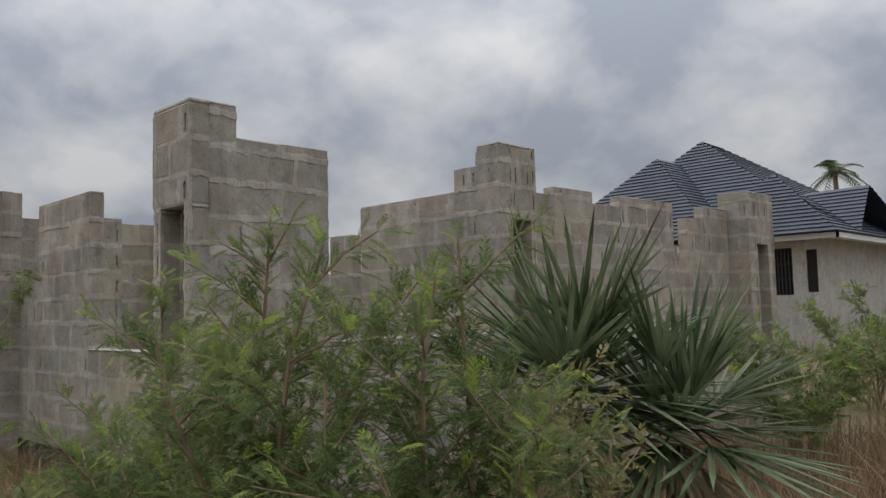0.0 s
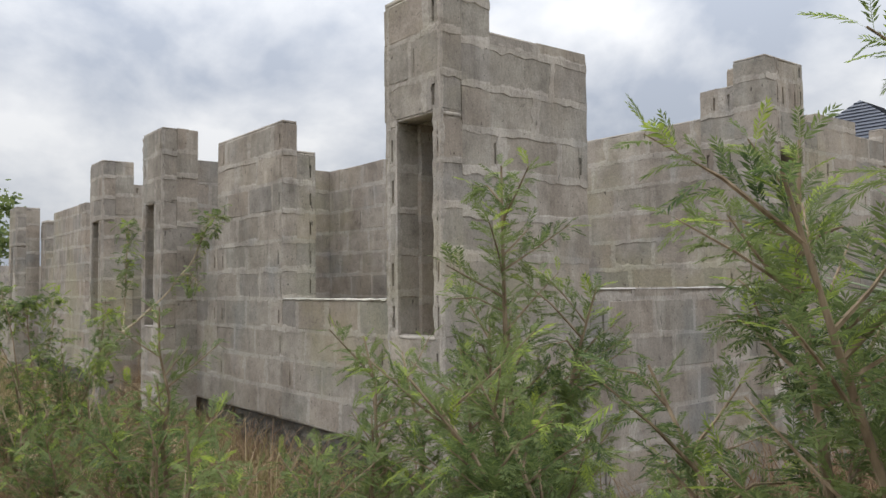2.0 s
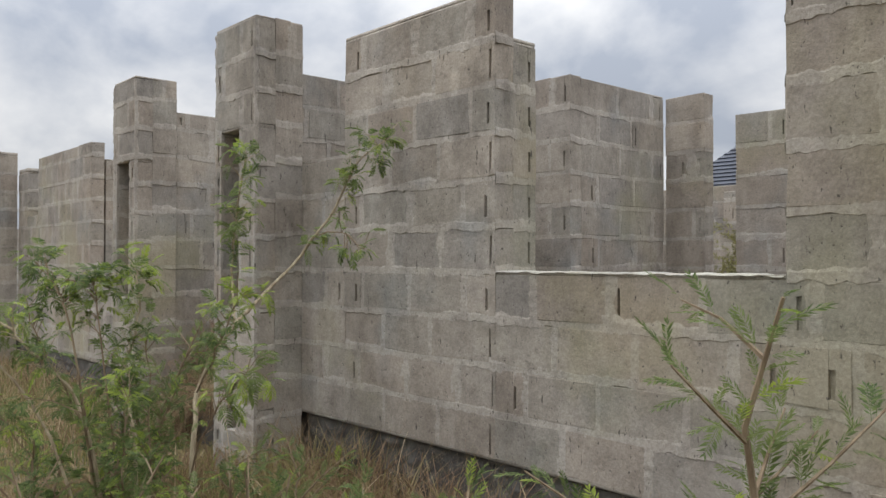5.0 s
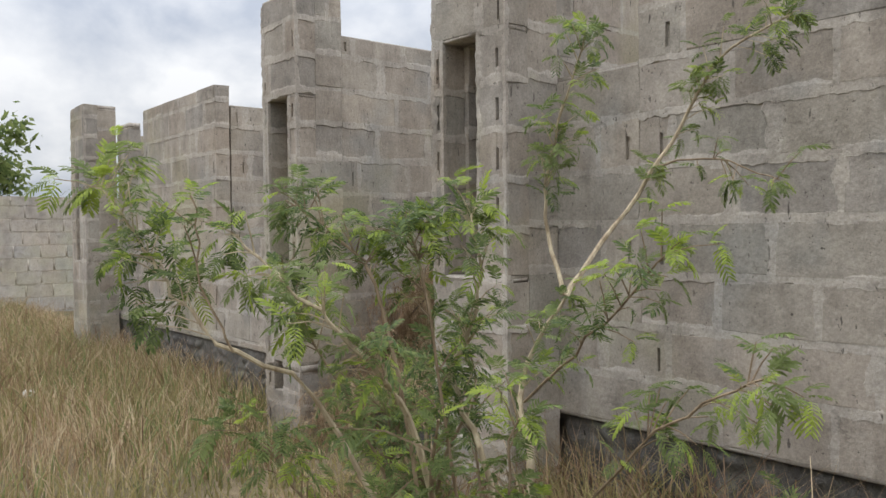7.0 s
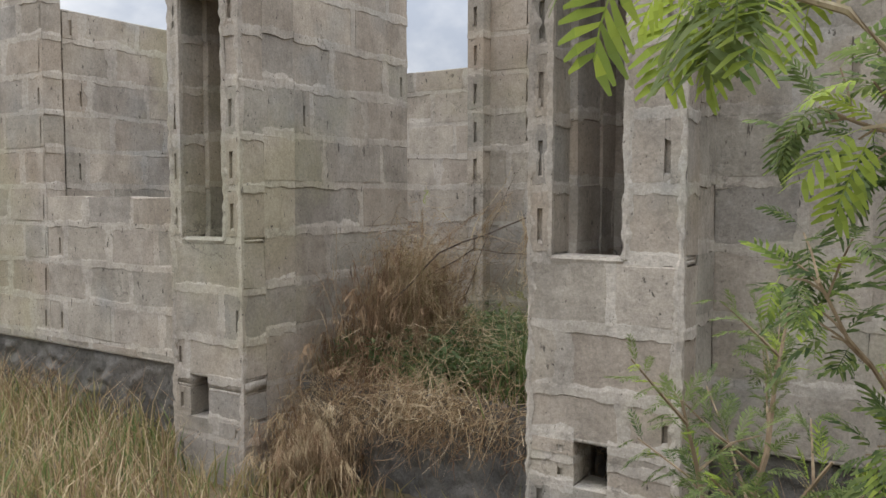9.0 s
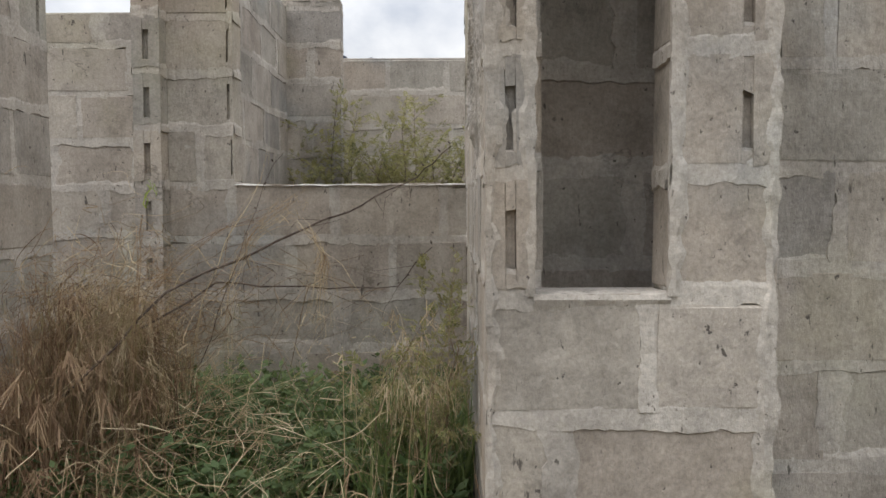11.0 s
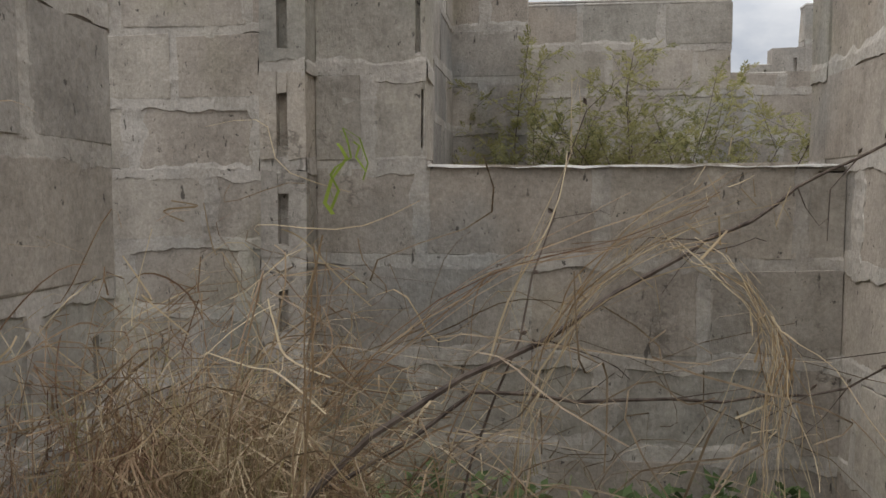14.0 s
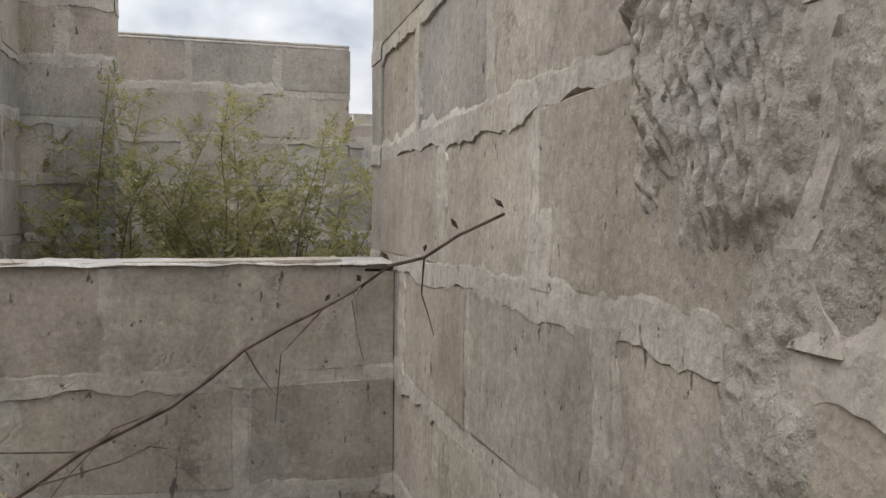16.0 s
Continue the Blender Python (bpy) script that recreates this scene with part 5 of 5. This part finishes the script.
# ---- plastered rough patches on the pier's inner face ----
def rough_patch(y0, y1, z0, z1, x, seed, amp, tilt):
    ny, nz = 200, 240
    vs, qs = [], []
    for j in range(nz):
        for i in range(ny):
            u, w = i / (ny - 1), j / (nz - 1)
            y, z = y0 + (y1 - y0) * u, z0 + (z1 - z0) * w
            edge = min(u, 1 - u, w, 1 - w) * 4.5 + 1.3 * noise.noise((y * 5, z * 4, seed)) + 0.5 * noise.noise((y * 17, z * 13, seed)) - 0.55
            if tilt:
                gouge = 0.25 + 1.5 * abs(noise.noise(((y + tilt * z * (1 + 0.4 * noise.noise((y * 6, z * 5, seed)))) * 58, z * 7, seed))) + 0.5 * noise.noise((y * 130, z * 60, seed))
            else:
                gouge = 0.4 + 0.45 * noise.noise((y * 62, z * 58, seed)) + 0.4 * noise.noise((y * 120, z * 125, seed)) + 0.3 * noise.noise((y * 9, z * 7, seed + 3))
            inside = max(0.0, min(1.0, edge * 1.5))
            vs.append((x + 0.008 * (1 - inside) - amp * inside * max(0.1, gouge), y, z))
    for j in range(nz - 1):
        for i in range(ny - 1):
            a = j * ny + i
            if min(vs[k][0] for k in (a, a + 1, a + ny + 1, a + ny)) < x + 0.006:
                qs.append((a, a + ny, a + ny + 1, a + 1))
    return raw_mesh("mortar_patch", vs, qs, PATCH)


porch_east = bpy.data.objects["wall_porch_east"]
for (y0, y1, z0, z1, sd, amp, tilt) in ((2.93, 3.53, 1.33, 2.4, 3.0, 0.009, 0.0), (3.42, 3.70, 1.42, 2.1, 8.0, 0.011, 0.25)):
    ob = new("mortar_patch", rough_patch(y0, y1, z0, z1, -11.739 - 0.003 * tilt, sd, amp, tilt))
    ob.parent = porch_east
    tagged(ob, "rough gouged cement render patch")


# ---- neighbour's house ----
def roof_plane(a, b, c, d, rows):
    """A tiled roof plane: a-b its eave, d-c its ridge side; overlapping courses with raised lower edges."""
    a, b, c, d = (Vector(p) for p in (a, b, c, d))
    n = (b - a).cross(d - a).normalized()
    n = n if n.z > 0 else -n
    bm = bmesh.new()
    last = None
    for k in range(rows):
        for t, off in ((k / rows, -0.01), (k / rows, 0.04), ((k + 1) / rows, 0.0)):
            row = (bm.verts.new(a.lerp(d, t) + n * off), bm.verts.new(b.lerp(c, t) + n * off))
            if last:
                bm.faces.new((last[0], last[1], row[1], row[0]))
            last = row
    return bm


def build_house():
    root = tagged(new("house"), "neighbouring unplastered block house with a dark tiled hip roof", "house")
    bm = bmesh.new()
    x0, x1, y0, y1, z1 = -23.0, -12.4, 28.5, 39.5, 4.0
    # front wall with two window openings
    opens = [(-14.06, -13.43, 2.03, 3.65), (-12.95, -12.6, 2.1, 3.55)]
    xs = [x0] + [v for o in opens for v in o[:2]] + [x1]
    for i in range(0, len(xs), 2):
        box(bm, xs[i], xs[i + 1], y0, y0 + 0.2, 0, z1)
    for o in opens:
        box(bm, o[0], o[1], y0, y0 + 0.2, 0, o[2])
        box(bm, o[0], o[1], y0, y0 + 0.2, o[3], z1)
    box(bm, x1 - 0.2, x1, y0 + 0.2, y1, 0, z1)
    box(bm, x0, x0 + 0.2, y0 + 0.2, y1, 0, z1)
    box(bm, x0 + 0.2, x1 - 0.2, y1 - 0.2, y1, 0, z1)
    part("wall", bm, PALE_BLOCK, root, "unplastered pale cement block wall")
    rng = random.Random(3)
    for o in opens:
        bm = bmesh.new()
        box(bm, o[0], o[1], y0 + 0.12, y0 + 0.14, o[2], o[3])
        w = part("window", bm, GLASS_DARK, root, "dark barred window")
        bm = bmesh.new()
        n = 5
        for k in range(n + 1):
            x = o[0] + (o[1] - o[0]) * k / n
            box(bm, x - 0.02, x + 0.02, y0 + 0.04, y0 + 0.08, o[2], o[3])
        for k in range(4):
            z = o[2] + (o[3] - o[2]) * k / 3
            box(bm, o[0], o[1], y0 + 0.03, y0 + 0.09, z - 0.025, z + 0.025)
        g = part("grille", bm, IRON, root, "black iron window bars")
        g.parent = w
    ev = 4.05
    ex0, ex1, ey0, ey1 = -23.8, -11.7, 27.9, 40.2
    apex0, apex1 = (-18.8, 33.0, 8.85), (-18.9, 34.6, 8.85)
    m0, m1, m2, m3 = (ex0, ey0, ev), (ex1, ey0, ev), (ex1, ey1, ev), (ex0, ey1, ev)
    for q in ((m0, m1, apex0, apex0), (m1, m2, apex1, apex0), (m2, m3, apex1, apex1), (m3, m0, apex0, apex1)):
        part("roof_face", roof_plane(*q, 30), ROOF, root, "dark blue-grey tiled roof face")
    # front left hip and right hip wings
    fa, fb = (-19.3, 30.0, 7.8), (-19.3, 33.0, 7.8)
    f0, f1 = (-23.6, 26.6, ev), (-15.2, 26.6, ev)
    for q in ((f0, f1, fa, fa), (f1, (-15.2, 33.5, ev), fb, fa), ((-23.6, 33.5, ev), f0, fa, fb)):
        part("roof_face", roof_plane(*q, 25), ROOF, root, "dark blue-grey tiled roof face")
    ra, rb = (-14.5, 30.0, 6.5), (-16.5, 33.0, 6.6)
    for q in (((-17.5, 27.6, ev), (-11.6, 27.6, ev), ra, ra), ((-11.6, 27.6, ev), (-11.6, 33, ev), rb, ra)):
        part("roof_face", roof_plane(*q, 17), ROOF, root, "dark blue-grey tiled roof face")
    ga, gb = (-15.0, 33.0, 6.05), (-12.2, 33.0, 6.1)
    part("roof_face", roof_plane((-15.0, 30.4, ev), (-11.8, 30.4, ev), gb, ga, 13), ROOF, root, "dark blue-grey tiled roof face")
    part("roof_face", roof_plane((-11.4, 36.0, ev - 0.2), (-15.0, 36.0, ev - 0.2), ga, gb, 13), ROOF, root, "dark blue-grey tiled roof face")
    bm = bmesh.new()
    for a, b in ((m0, m1), (m1, m2)):
        x_lo, x_hi, y_lo, y_hi = min(a[0], b[0]) - 0.04, max(a[0], b[0]) + 0.04, min(a[1], b[1]) - 0.04, max(a[1], b[1]) + 0.04
        box(bm, x_lo, x_hi, y_lo, y_hi, ev - 0.2, ev - 0.02)
    part("fascia", bm, WHITE, root, "white fascia board under the eaves")
    bm = bmesh.new()
    box(bm, ex0 + 0.1, ex1 - 0.1, ey0 + 0.1, ey1 - 0.1, ev - 0.12, ev - 0.06)
    part("soffit", bm, WHITE, root)


build_house()


# ---- distant trees ----
def tree(label, foot, height, crown, seed, leaf=LEAF):
    rng = random.Random(seed)
    root = tagged(new("tree"), label, "tree", "distant trees")
    root.location = foot
    bm = bmesh.new()
    tube(bm, [(0, 0, 0), (0.1, 0.05, height * 0.3), (0.0, 0.1, height * 0.62)], 0.2, 0.1, 7)
    for k in range(6):
        az = k * 1.05
        tube(bm, [(0, 0.05, height * (0.35 + 0.04 * k)), (crown * 0.4 * math.cos(az), crown * 0.4 * math.sin(az), height * 0.7), (crown * 0.75 * math.cos(az), crown * 0.75 * math.sin(az), height * 0.85)], 0.08, 0.02, 5)
    part("trunk", bm, BARK_DARK, root)
    nr = np.random.RandomState(seed)
    centres = nr.normal(0, 1, (26, 3)) * (crown * 0.5, crown * 0.5, height * 0.14) + (0, 0, height * 0.72)
    n = 5200
    p = centres[nr.randint(0, 26, n)] + nr.normal(0, crown * 0.16, (n, 3))
    d, s = nr.normal(0, 1, (n, 3)), nr.normal(0, 1, (n, 3))
    d /= np.linalg.norm(d, axis=1)[:, None]
    s = np.cross(d, s)
    s /= np.linalg.norm(s, axis=1)[:, None]
    v = np.stack([p, p + d * 0.14 - s * 0.06, p + d * 0.28, p + d * 0.14 + s * 0.06], 1).reshape(-1, 3)
    ob = new("crown", raw_mesh("crown", v, np.arange(n)[:, None] * 4 + np.arange(4), leaf))
    ob.parent = root
    tagged(ob, kind="stuff")


tree("dark green leafy tree beyond the boundary wall", (-36.5, 4.2, 0), 4.4, 1.7, 1)
tree("dark green leafy tree beyond the boundary wall", (-40, 0.0, 0), 3.6, 1.8, 2)


def coconut(label, foot, height, seed):
    rng = random.Random(seed)
    root = tagged(new("coconut_palm"), label, "palm")
    root.location = foot
    bm = bmesh.new()
    tube(bm, [(0, 0, 0), (0.2, 0, height * 0.5), (0.1, 0, height)], 0.18, 0.12, 7)
    part("trunk", bm, BARK, root)
    for k in range(16):
        az, el = k * 2.4, radians(rng.uniform(-25, 60))
        d = Vector((math.cos(az) * math.cos(el), math.sin(az) * math.cos(el), math.sin(el)))
        side = d.cross(Vector((0, 0, 1))).normalized()
        bm = bmesh.new()
        o = Vector((0.1, 0, height))
        for j in range(14):
            s = (j + 1) / 14
            p = o + d * 1.6 * s + Vector((0, 0, -0.9 * s * s))
            for sg in (-1, 1):
                e = p + side * sg * 0.5 * math.sin(math.pi * (0.15 + 0.8 * s)) + d * 0.2 + Vector((0, 0, -0.22))
                w = d * 0.05
                bm.faces.new([bm.verts.new(q) for q in (p - w, e, p + w)])
        tube(bm, [o, o + d * 0.8 + Vector((0, 0, -0.22)), o + d * 1.6 + Vector((0, 0, -0.9))], 0.03, 0.01, 4)
        part("frond", bm, BLADE, root)


coconut("coconut palm far behind the house", (-17.6, 45.0, 0), 8.7, 4)


# ---- small litter in the field ----
def rag(label, at, size, seed):
    bm = bmesh.new()
    bmesh.ops.create_icosphere(bm, subdivisions=3, radius=size)
    for v in bm.verts:
        k = 1 + 0.55 * noise.noise(v.co * (3.0 / size) * 0.35 + Vector((seed, 0, 0)))
        v.co = Vector((v.co.x * k * 1.4, v.co.y * k, max(v.co.z * k * 0.7, -size * 0.3)))
    ob = new("plastic_bag", mesh_of("plastic_bag", bm, PLASTIC))
    ob.location = at
    tagged(ob, label, "litter")


rag("crumpled white plastic bag caught in the dry grass", (-15.4, 1.66, 0.2), 0.055, 2.0)
